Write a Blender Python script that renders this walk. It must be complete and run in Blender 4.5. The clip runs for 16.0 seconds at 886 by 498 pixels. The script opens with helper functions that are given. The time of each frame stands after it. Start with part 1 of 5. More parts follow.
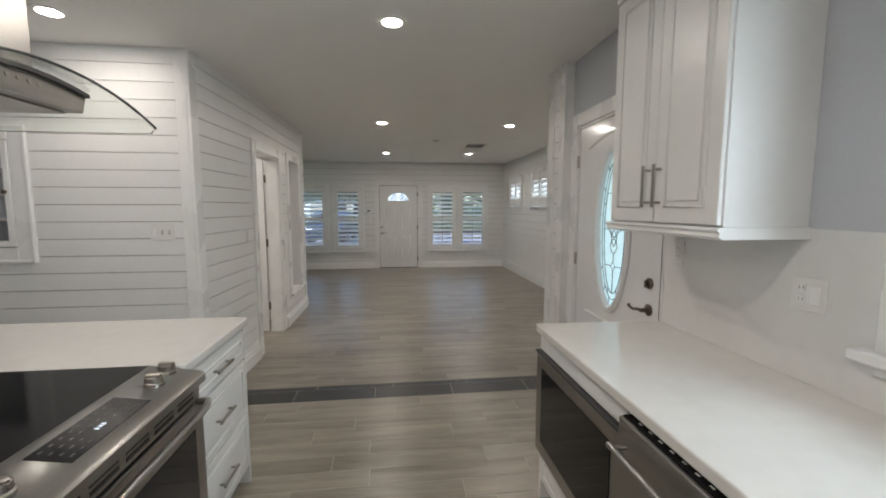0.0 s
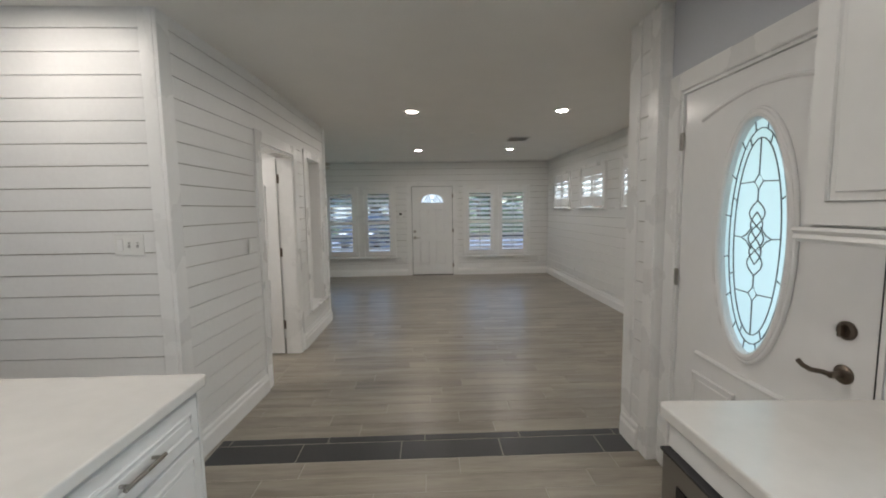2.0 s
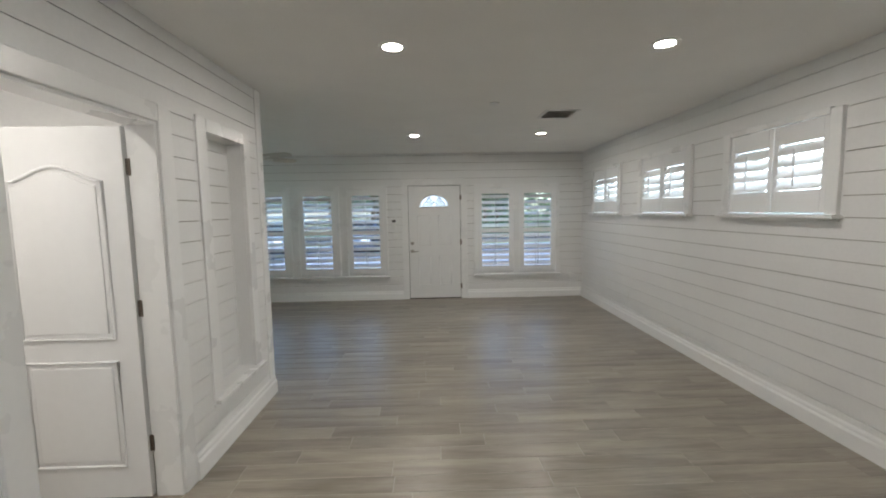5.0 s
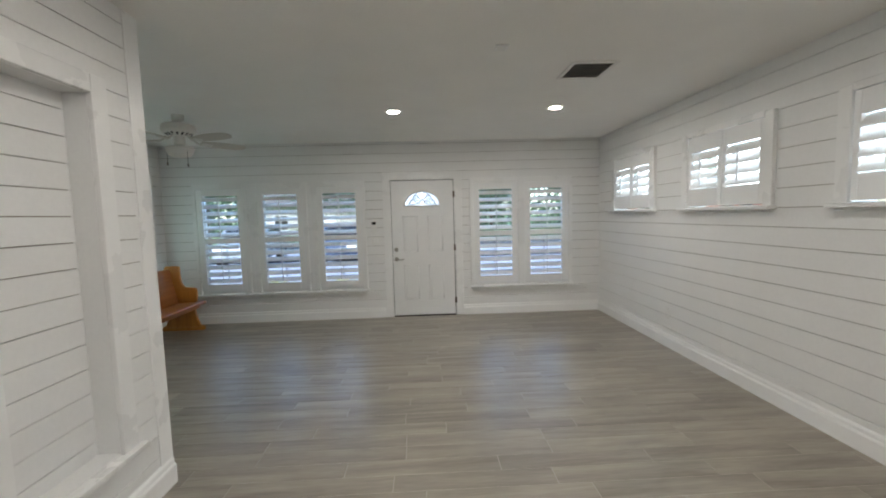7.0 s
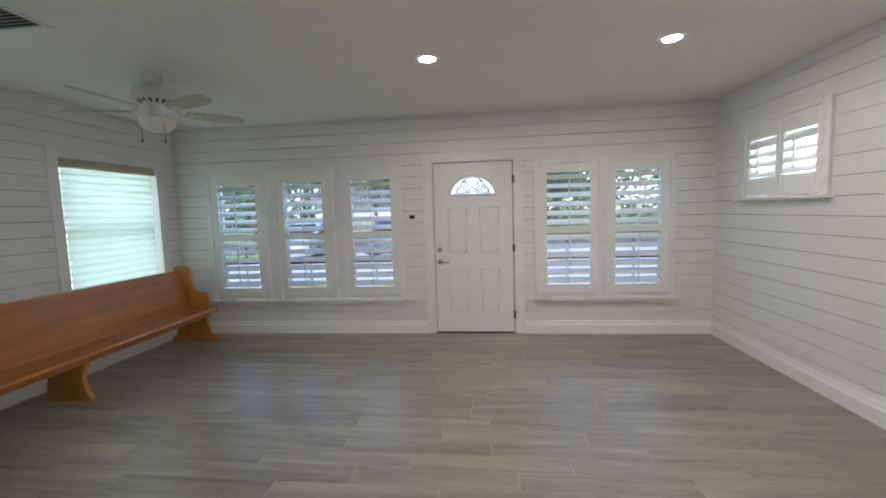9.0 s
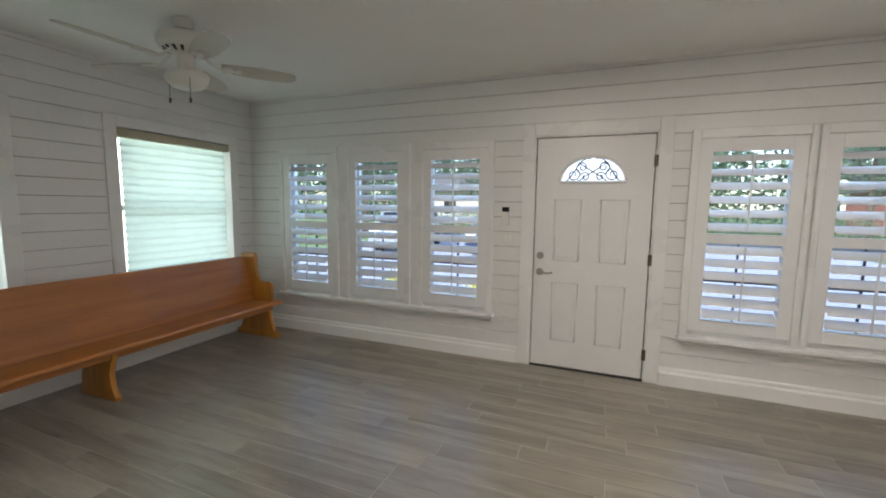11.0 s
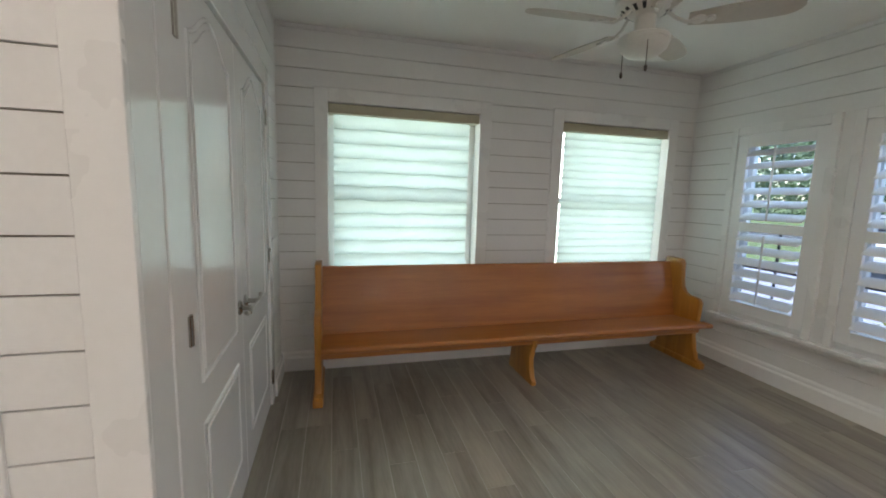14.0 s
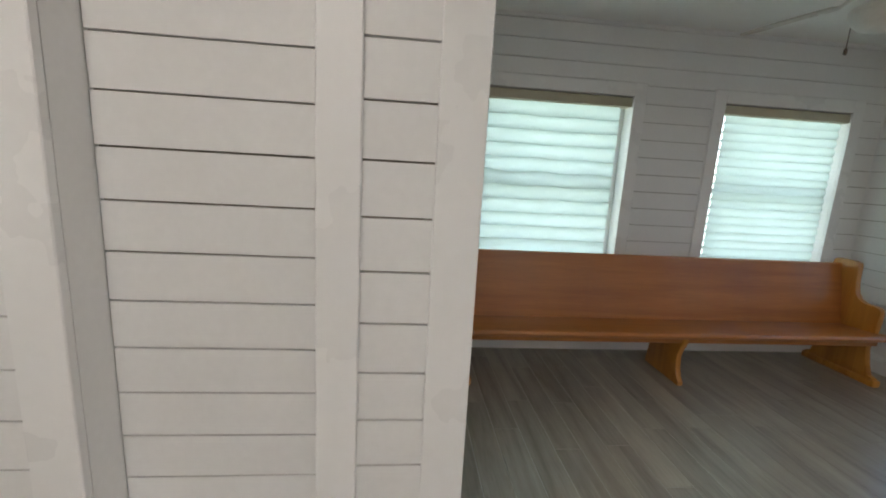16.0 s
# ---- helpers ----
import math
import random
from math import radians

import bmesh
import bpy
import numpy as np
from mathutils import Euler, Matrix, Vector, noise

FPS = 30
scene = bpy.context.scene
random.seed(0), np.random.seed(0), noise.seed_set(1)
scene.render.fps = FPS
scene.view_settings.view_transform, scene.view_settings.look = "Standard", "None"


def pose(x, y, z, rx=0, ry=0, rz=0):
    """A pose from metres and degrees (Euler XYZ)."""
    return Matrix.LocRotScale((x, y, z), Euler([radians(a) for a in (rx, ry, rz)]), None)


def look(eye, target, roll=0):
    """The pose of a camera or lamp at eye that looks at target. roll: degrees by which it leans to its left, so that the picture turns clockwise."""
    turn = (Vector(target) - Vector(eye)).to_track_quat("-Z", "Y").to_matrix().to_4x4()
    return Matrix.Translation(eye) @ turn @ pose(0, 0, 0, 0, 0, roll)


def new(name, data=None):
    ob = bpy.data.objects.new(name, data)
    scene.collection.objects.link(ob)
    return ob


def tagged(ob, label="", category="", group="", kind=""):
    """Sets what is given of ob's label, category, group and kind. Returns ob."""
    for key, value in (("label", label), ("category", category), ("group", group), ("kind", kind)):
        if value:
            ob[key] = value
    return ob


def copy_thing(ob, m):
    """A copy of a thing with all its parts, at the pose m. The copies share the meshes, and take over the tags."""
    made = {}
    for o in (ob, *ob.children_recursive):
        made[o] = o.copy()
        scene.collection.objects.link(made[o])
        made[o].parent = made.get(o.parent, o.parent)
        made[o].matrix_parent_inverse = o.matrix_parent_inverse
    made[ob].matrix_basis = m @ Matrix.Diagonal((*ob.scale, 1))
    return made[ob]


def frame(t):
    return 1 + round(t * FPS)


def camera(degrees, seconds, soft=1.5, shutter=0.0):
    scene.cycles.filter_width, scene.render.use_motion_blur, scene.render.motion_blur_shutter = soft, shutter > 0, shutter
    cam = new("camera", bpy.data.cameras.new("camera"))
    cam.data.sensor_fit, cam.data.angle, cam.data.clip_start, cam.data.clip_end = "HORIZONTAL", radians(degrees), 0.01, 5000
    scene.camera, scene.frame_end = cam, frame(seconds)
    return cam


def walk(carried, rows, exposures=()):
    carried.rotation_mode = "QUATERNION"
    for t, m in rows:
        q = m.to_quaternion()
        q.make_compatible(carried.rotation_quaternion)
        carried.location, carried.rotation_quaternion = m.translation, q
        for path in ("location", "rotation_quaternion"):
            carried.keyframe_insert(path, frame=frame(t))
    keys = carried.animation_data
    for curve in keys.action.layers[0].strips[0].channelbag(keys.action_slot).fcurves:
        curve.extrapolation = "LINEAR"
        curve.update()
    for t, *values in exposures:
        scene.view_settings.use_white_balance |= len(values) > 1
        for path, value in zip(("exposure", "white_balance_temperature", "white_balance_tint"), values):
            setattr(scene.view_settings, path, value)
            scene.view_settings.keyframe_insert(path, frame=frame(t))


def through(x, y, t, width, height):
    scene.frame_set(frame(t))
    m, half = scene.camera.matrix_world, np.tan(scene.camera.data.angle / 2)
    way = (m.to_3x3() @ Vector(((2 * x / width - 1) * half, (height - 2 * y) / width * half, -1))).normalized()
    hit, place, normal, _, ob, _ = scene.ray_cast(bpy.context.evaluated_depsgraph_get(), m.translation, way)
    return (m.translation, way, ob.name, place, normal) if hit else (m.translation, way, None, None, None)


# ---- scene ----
cam = camera(94.9, 16.0, soft=1.9)
PATH = [
    (0, (0.336, 0.325, 1.517), (0.575, 2.3, 1.312), -0.0),
    (0.5, (0.341, 0.402, 1.516), (0.524, 2.385, 1.325), -0.2),
    (1, (0.387, 0.585, 1.515), (0.516, 2.573, 1.332), -0.5),
    (1.5, (0.398, 0.839, 1.515), (0.486, 2.828, 1.332), -0.6),
    (2, (0.367, 1.125, 1.51), (0.436, 3.115, 1.318), -0.8),
    (2.5, (0.347, 1.445, 1.512), (0.4, 3.435, 1.315), -1.0),
    (3, (0.387, 1.787, 1.52), (0.414, 3.777, 1.325), -1.6),
    (5.5, (0.457, 3.516, 1.596), (0.507, 5.507, 1.411), -0.9),
    (6, (0.506, 3.828, 1.573), (0.562, 5.818, 1.387), -0.9),
    (6.5, (0.505, 4.135, 1.518), (0.616, 6.125, 1.347), -1.3),
    (7, (0.51, 4.418, 1.512), (0.588, 6.41, 1.348), -1.6),
    (7.5, (0.537, 4.765, 1.518), (0.503, 6.758, 1.362), -2.1),
    (8, (0.569, 5.096, 1.504), (0.422, 7.084, 1.337), -2.2),
    (10.5, (0.631, 6.552, 1.453), (0.28, 8.511, 1.253), 0.6),
    (11, (0.561, 6.839, 1.46), (-0.166, 8.69, 1.244), 0.7),
    (11.5, (0.334, 7.01, 1.461), (-0.778, 8.656, 1.233), 0.6),
    (12, (0.158, 7.098, 1.445), (-1.315, 8.429, 1.204), 0.5),
    (12.5, (0.036, 7.174, 1.432), (-1.689, 8.154, 1.178), 1.1),
    (13, (-0.008, 7.18, 1.423), (-1.852, 7.91, 1.166), 1.5),
    (13.5, (-0.025, 7.175, 1.405), (-1.916, 7.773, 1.151), 1.4),
    (14, (-0.03, 7.166, 1.416), (-1.945, 7.68, 1.154), 1.7),
    (14.5, (-0.037, 7.136, 1.416), (-1.97, 7.572, 1.141), 2.3),
    (15, (-0.026, 7.068, 1.407), (-1.973, 7.421, 1.114), 2.8),
    (15.5, (-0.038, 6.903, 1.416), (-1.989, 7.182, 1.08), 2.9),
    (16, (-0.126, 6.593, 1.412), (-2.084, 6.786, 1.05), 3.2),
]
EXPOSURES = [(0.0, 1.92, 6800, 12.5), (2.5, 1.92, 6700, 11.5), (5.5, 2.22, 6600, 10.5), (8.5, 2.38, 6650, 11), (10.3, 2.34, 6900, 13), (12.5, 2.5, 7150, 16.5), (15.0, 2.5, 7050, 16), (16.0, 2.32, 6800, 14)]
walk(cam, [(t, look(eye, target, roll)) for t, eye, target, roll in PATH], EXPOSURES)
SKY, SUN = 0.125, 1.25
BLIND_W, HIGH_W, OVAL_W, KITCHEN_W, FAN_W, DOWN_W, FRONT_W, LENS = 3.1, 4.2, 0.5, 4.5, 0.3, 1.75, 0.9, 30

# ---- world and light ----
world = bpy.data.worlds.new("sky")
scene.world = world
world.use_nodes = True
wn = world.node_tree.nodes
sky = wn.new("ShaderNodeTexSky")
sky.sky_type, sky.sun_disc = "NISHITA", False
sky.sun_elevation, sky.sun_rotation = radians(48), radians(200)
wn["Background"].inputs[1].default_value = SKY
world.node_tree.links.new(sky.outputs[0], wn["Background"].inputs[0])
sun = new("sun", bpy.data.lights.new("sun", "SUN"))
sun.data.energy, sun.data.angle, sun.data.color = SUN, radians(3), (1, 0.95, 0.88)
sun.matrix_world = look((0, 0, 20), (0 + 6, 8, 20 - 11))


def area_lamp(name, m, sx, sy, watts, color):
    d = bpy.data.lights.new(name, "AREA")
    d.shape, d.size, d.size_y, d.energy, d.color = "RECTANGLE", sx, sy, watts, color
    ob = new(name, d)
    ob.matrix_world = m
    return ob


ZC = 2.61            # ceiling
XL = -1.02           # hall wall, with the niche
YP = 3.46            # kitchen pillar wall
YC = 6.755           # closet wall
XW = -3.31           # wall behind the pew
XR = 3.14            # wall with the high windows
YF = 10.52           # front wall
XK = 1.72            # kitchen side wall
XS, YS = 1.65, 3.71  # stub between kitchen and living room
YQ = 3.40            # its kitchen face
COOL = (0.72, 0.89, 1.0)
# daylight in the openings that are closed with blinds, obscured glass or high shutters
for i, (y0, y1) in enumerate(((7.12, 8.33), (9.10, 10.22))):
    area_lamp("blind_daylight", look((XW - 0.34, (y0 + y1) / 2, 1.42), (0, (y0 + y1) / 2, 1.42)), y1 - y0, 1.35, BLIND_W, (0.76, 1.0, 0.96))
# added blue fill lamps outside the open shutters, to brighten louvers and floor
for xc in (-2.49, -1.625, -0.77, 1.555, 2.32):
    area_lamp("front_window_fill", look((xc, YF + 0.38, 2.17), (xc, YF - 0.4, 1.1)), 0.62, 0.24, FRONT_W, (0.38, 0.66, 1.0))
for yc in (9.5, 7.94, 6.36):
    area_lamp("high_window_daylight", look((XR + 0.30, yc, 2.06), (0, yc, 1.86)), 1.0, 0.75, HIGH_W, COOL)
area_lamp("door_glass_daylight", look((XK + 0.25, 2.75, 1.37), (0, 2.75, 1.37)), 0.5, 1.1, OVAL_W, (0.90, 0.98, 1.0))
area_lamp("fanlight_daylight", look((0.4575, YF + 0.16, 1.76), (0.4575, 0, 1.70)), 0.5, 0.2, FAN_W, COOL)
area_lamp("kitchen_window_daylight", look((XK + 0.30, 0.55, 1.65), (0, 0.55, 1.5)), 1.1, 0.9, KITCHEN_W, COOL)

# ---- materials ----


def mat(name, color, rough=0.5, metal=0.0, vary=0.06, scale=3.0, fine=60.0, bump=0.15, depth=0.002, stretch=(1, 1, 1), spec=0.5, random_piece=0.0):
    """A painted, stone or metal surface with variation at two scales and a fine relief."""
    m = bpy.data.materials.new(name)
    m.use_nodes = True
    n, l = m.node_tree.nodes, m.node_tree.links
    b = n["Principled BSDF"]
    geo = n.new("ShaderNodeNewGeometry")
    mp = n.new("ShaderNodeMapping")
    mp.inputs["Scale"].default_value = stretch
    l.new(geo.outputs["Position"], mp.inputs["Vector"])
    big, small = n.new("ShaderNodeTexNoise"), n.new("ShaderNodeTexNoise")
    big.inputs["Scale"].default_value, small.inputs["Scale"].default_value = scale, fine
    big.inputs["Detail"].default_value, small.inputs["Detail"].default_value = 4, 3
    for t in (big, small):
        l.new(mp.outputs[0], t.inputs["Vector"])
    mx = n.new("ShaderNodeMath")
    mx.operation = "ADD"
    l.new(big.outputs["Fac"], mx.inputs[0])
    l.new(small.outputs["Fac"], mx.inputs[1])
    last = mx
    if random_piece:
        oi = n.new("ShaderNodeObjectInfo")
        k = n.new("ShaderNodeMath")
        k.operation, k.inputs[1].default_value = "MULTIPLY_ADD", random_piece
        l.new(oi.outputs["Random"], k.inputs[0])
        l.new(mx.outputs[0], k.inputs[2])
        last = k
    ramp = n.new("ShaderNodeMapRange")
    ramp.inputs[1].default_value, ramp.inputs[2].default_value = 0.6, 1.4 + random_piece
    ramp.inputs[3].default_value, ramp.inputs[4].default_value = 1 - vary, 1 + vary
    l.new(last.outputs[0], ramp.inputs[0])
    mul = n.new("ShaderNodeVectorMath")
    mul.operation = "SCALE"
    mul.inputs[0].default_value = color
    l.new(ramp.outputs[0], mul.inputs["Scale"])
    l.new(mul.outputs[0], b.inputs["Base Color"])
    rr = n.new("ShaderNodeMapRange")
    rr.inputs[3].default_value, rr.inputs[4].default_value = max(0, rough - 0.06), min(1, rough + 0.06)
    l.new(big.outputs["Fac"], rr.inputs[0])
    l.new(rr.outputs[0], b.inputs["Roughness"])
    b.inputs["Metallic"].default_value = metal
    b.inputs["Specular IOR Level"].default_value = spec
    if bump:
        bp = n.new("ShaderNodeBump")
        bp.inputs["Strength"].default_value, bp.inputs["Distance"].default_value = bump, depth
        l.new(small.outputs["Fac"], bp.inputs["Height"])
        l.new(bp.outputs[0], b.inputs["Normal"])
    return m


def wood_mat(name, dark, light, along, rough=0.4, scale=9.0, squash=0.06, pieces=0.0, coat=0.0, spec=0.5):
    """Streaked grain that runs along one axis, with a tone of its own for each piece."""
    m = bpy.data.materials.new(name)
    m.use_nodes = True
    n, l = m.node_tree.nodes, m.node_tree.links
    b = n["Principled BSDF"]
    geo, oi = n.new("ShaderNodeNewGeometry"), n.new("ShaderNodeObjectInfo")
    shift = n.new("ShaderNodeVectorMath")
    shift.operation = "SCALE"
    shift.inputs[0].default_value = (7.3, 5.1, 3.7)
    if pieces:
        l.new(oi.outputs["Random"], shift.inputs["Scale"])
    else:
        shift.inputs["Scale"].default_value = 0
    add = n.new("ShaderNodeVectorMath")
    l.new(geo.outputs["Position"], add.inputs[0])
    l.new(shift.outputs[0], add.inputs[1])
    mp = n.new("ShaderNodeMapping")
    sc = [1, 1, 1]
    sc["xyz".index(along)] = squash
    mp.inputs["Scale"].default_value = sc
    l.new(add.outputs[0], mp.inputs["Vector"])
    a, f, big = (n.new("ShaderNodeTexNoise") for _ in range(3))
    a.inputs["Scale"].default_value, a.inputs["Detail"].default_value, a.inputs["Distortion"].default_value = scale, 6, 0.6
    f.inputs["Scale"].default_value, f.inputs["Detail"].default_value = scale * 9, 3
    big.inputs["Scale"].default_value, big.inputs["Detail"].default_value = 2.2, 3
    l.new(mp.outputs[0], a.inputs["Vector"])
    l.new(mp.outputs[0], f.inputs["Vector"])
    l.new(add.outputs[0], big.inputs["Vector"])
    s1, s2, s3 = (n.new("ShaderNodeMath") for _ in range(3))
    s1.operation = s2.operation = s3.operation = "MULTIPLY_ADD"
    l.new(f.outputs["Fac"], s1.inputs[0])
    s1.inputs[1].default_value = 0.35
    l.new(a.outputs["Fac"], s1.inputs[2])
    l.new(big.outputs["Fac"], s2.inputs[0])
    s2.inputs[1].default_value = 0.3
    l.new(s1.outputs[0], s2.inputs[2])
    l.new(oi.outputs["Random"], s3.inputs[0])
    s3.inputs[1].default_value = pieces
    l.new(s2.outputs[0], s3.inputs[2])
    ramp = n.new("ShaderNodeMapRange")
    ramp.inputs[1].default_value, ramp.inputs[2].default_value = 0.58, 1.08 + pieces
    l.new(s3.outputs[0], ramp.inputs[0])
    mix = n.new("ShaderNodeMix")
    mix.data_type = "RGBA"
    mix.inputs["A"].default_value, mix.inputs["B"].default_value = (*dark, 1), (*light, 1)
    l.new(ramp.outputs[0], mix.inputs["Factor"])
    l.new(mix.outputs["Result"], b.inputs["Base Color"])
    b.inputs["Roughness"].default_value = rough
    b.inputs["Specular IOR Level"].default_value = spec
    b.inputs["Coat Weight"].default_value, b.inputs["Coat Roughness"].default_value = coat, 0.15
    bp = n.new("ShaderNodeBump")
    bp.inputs["Strength"].default_value, bp.inputs["Distance"].default_value = 0.12, 0.001
    l.new(s1.outputs[0], bp.inputs["Height"])
    l.new(bp.outputs[0], b.inputs["Normal"])
    return m


def glass_mat(name, color=(1, 1, 1), rough=0.0):
    m = bpy.data.materials.new(name)
    m.use_nodes = True
    b = m.node_tree.nodes["Principled BSDF"]
    b.inputs["Base Color"].default_value = (*color, 1)
    b.inputs["Transmission Weight"].default_value, b.inputs["Roughness"].default_value, b.inputs["IOR"].default_value = 1, rough, 1.45
    return m


def cloth_mat(name, color, through):
    """A thin sheet that lets part of the light behind it through."""
    m = bpy.data.materials.new(name)
    m.use_nodes = True
    n, l = m.node_tree.nodes, m.node_tree.links
    d, t, mx = n.new("ShaderNodeBsdfDiffuse"), n.new("ShaderNodeBsdfTranslucent"), n.new("ShaderNodeMixShader")
    weave, geo = n.new("ShaderNodeTexNoise"), n.new("ShaderNodeNewGeometry")
    weave.inputs["Scale"].default_value = 5
    mr, sc = n.new("ShaderNodeMapRange"), n.new("ShaderNodeVectorMath")
    mr.inputs[3].default_value, mr.inputs[4].default_value = 0.94, 1.06
    sc.operation = "SCALE"
    sc.inputs[0].default_value = color
    l.new(geo.outputs["Position"], weave.inputs["Vector"])
    l.new(weave.outputs["Fac"], mr.inputs[0])
    l.new(mr.outputs[0], sc.inputs["Scale"])
    for s in (d, t):
        l.new(sc.outputs[0], s.inputs["Color"])
    mx.inputs[0].default_value = through
    l.new(d.outputs[0], mx.inputs[1])
    l.new(t.outputs[0], mx.inputs[2])
    l.new(mx.outputs[0], n["Material Output"].inputs["Surface"])
    return m


def glow_mat(name, color, strength):
    m = bpy.data.materials.new(name)
    m.use_nodes = True
    b = m.node_tree.nodes["Principled BSDF"]
    b.inputs["Emission Color"].default_value, b.inputs["Emission Strength"].default_value = (*color, 1), strength
    return m


PAINT = mat("white_board_paint", (0.80, 0.80, 0.795), 0.42, vary=0.03, fine=45, bump=0.12)
TRIM = mat("white_trim_paint", (0.835, 0.835, 0.83), 0.28, vary=0.02, fine=30, bump=0.06)
BASEPAINT = mat("semi_gloss_baseboard_paint", (0.90, 0.90, 0.895), 0.2, vary=0.02, fine=30, bump=0.04)
DOOR = mat("gloss_white_door_paint", (0.83, 0.83, 0.83), 0.15, vary=0.02, fine=20, bump=0.03)
CEIL = mat("ceiling_paint", (0.86, 0.855, 0.83), 0.75, vary=0.03, fine=90, bump=0.25)
WALLGREY = mat("pale_grey_wall_paint", (0.55, 0.57, 0.61), 0.7, vary=0.03, fine=90, bump=0.2)
CABINET = mat("white_cabinet_paint", (0.80, 0.80, 0.79), 0.35, vary=0.02, fine=25, bump=0.05)
QUARTZ = mat("white_quartz", (0.74, 0.725, 0.70), 0.12, vary=0.05, scale=2.5, fine=14, bump=0.0)
SPLASH = mat("white_backsplash", (0.74, 0.735, 0.725), 0.3, vary=0.03, scale=2, fine=20, bump=0.03)
STEEL = mat("brushed_steel", (0.36, 0.35, 0.335), 0.32, 1.0, vary=0.08, scale=4, fine=180, bump=0.06, stretch=(1, 0.03, 1))
NICKEL = mat("satin_nickel", (0.40, 0.38, 0.35), 0.28, 1.0, vary=0.06, fine=80, bump=0.03)
BRONZE = mat("aged_bronze", (0.17, 0.14, 0.115), 0.36, 1.0, vary=0.15, fine=60, bump=0.08)
BLACKGLASS = mat("black_glass", (0.012, 0.012, 0.013), 0.06, vary=0.05, bump=0, spec=0.3)
DARK = mat("dark_plastic", (0.02, 0.02, 0.022), 0.4, vary=0.1)
DARKFRAME = mat("dark_bar_paint", (0.03, 0.035, 0.05), 0.5, vary=0.1)
SHUTTER = mat("satin_shutter_paint", (0.84, 0.84, 0.84), 0.35, vary=0.02, bump=0.05)
PLASTIC = mat("white_plastic", (0.78, 0.78, 0.76), 0.35, vary=0.02, bump=0.03)
FANPAINT = mat("white_enamel", (0.72, 0.70, 0.66), 0.3, vary=0.04, bump=0.04)
BLADE = mat("whitewashed_blade", (0.56, 0.52, 0.46), 0.45, vary=0.06, scale=6, fine=50)
TAN = mat("tan_valance_fabric", (0.52, 0.48, 0.36), 0.8, vary=0.08, fine=200, bump=0.3)
FLOORTILE = wood_mat("wood_look_tile", (0.150, 0.131, 0.105), (0.402, 0.362, 0.302), "x", rough=0.33, scale=10, squash=0.10, pieces=0.16, spec=0.7)
SLATE = mat("dark_slate_tile", (0.032, 0.033, 0.036), 0.4, vary=0.2, scale=4, fine=40, bump=0.2, random_piece=0.3)
GROUT = mat("light_grout", (0.46, 0.43, 0.385), 0.85, vary=0.08, fine=120, bump=0.3)
PEWWOOD = wood_mat("honey_oak", (0.33, 0.108, 0.024), (0.49, 0.185, 0.045), "y", rough=0.32, scale=14, squash=0.05, coat=0.3)
PEWEND = wood_mat("honey_oak_end", (0.40, 0.155, 0.022), (0.60, 0.27, 0.046), "z", rough=0.34, scale=14, squash=0.06, coat=0.3)
GLASS = glass_mat("clear_glass")
TINTGLASS = glass_mat("blue_tinted_glass", (0.80, 0.90, 0.98))
SMOKE = glass_mat("canopy_glass", (0.93, 0.97, 0.95))
SHADE = cloth_mat("cellular_shade_fabric", (0.69, 0.78, 0.76), 0.53)
FROST = cloth_mat("textured_door_glass", (0.80, 0.90, 0.92), 0.85)
FROSTW = cloth_mat("fanlight_obscured_glass", (0.90, 0.90, 0.90), 0.85)
GREYPLASTIC = mat("grey_plastic", (0.42, 0.42, 0.41), 0.4, vary=0.03)
BOWL = mat("frosted_bowl", (0.72, 0.70, 0.66), 0.35, vary=0.05)
LAMP = glow_mat("lamp_lens", (1.0, 0.96, 0.90), LENS)
LINER = mat("dark_joint_liner", (0.26, 0.23, 0.20), 0.9, vary=0.1)
LEAD = mat("lead_came", (0.10, 0.105, 0.11), 0.45, 0.6, vary=0.1)

# ---- shape helpers ----


def box(bm, x0, x1, y0, y1, z0, z1, bevel=0.0, seg=1):
    m = Matrix.LocRotScale(((x0 + x1) / 2, (y0 + y1) / 2, (z0 + z1) / 2), None, (abs(x1 - x0), abs(y1 - y0), abs(z1 - z0)))
    vs = bmesh.ops.create_cube(bm, size=1, matrix=m)["verts"]
    if bevel:
        es = list({e for v in vs for e in v.link_edges})
        bmesh.ops.bevel(bm, geom=es, offset=bevel, segments=seg, affect="EDGES", profile=0.5)
    return bm


def boxes(*rows, bevel=0.0, seg=1):
    bm = bmesh.new()
    for r in rows:
        box(bm, *r, bevel=bevel, seg=seg)
    return bm


def turned(bm, profile, at=(0, 0, 0), axis="z", segs=24):
    """A solid of revolution from (radius, height) pairs."""
    rings = []
    for r, h in profile:
        ring = []
        for i in range(segs):
            a = 2 * math.pi * i / segs
            c, s = r * math.cos(a), r * math.sin(a)
            p = {"z": (c, s, h), "x": (h, c, s), "y": (c, h, s)}[axis]
            ring.append(bm.verts.new(Vector(at) + Vector(p)))
        rings.append(ring)
    for a, b in zip(rings, rings[1:]):
        for i in range(segs):
            bm.faces.new((a[i], a[(i + 1) % segs], b[(i + 1) % segs], b[i]))
    bm.faces.new(rings[0])
    bm.faces.new(rings[-1])
    bmesh.ops.recalc_face_normals(bm, faces=bm.faces[:])
    return bm


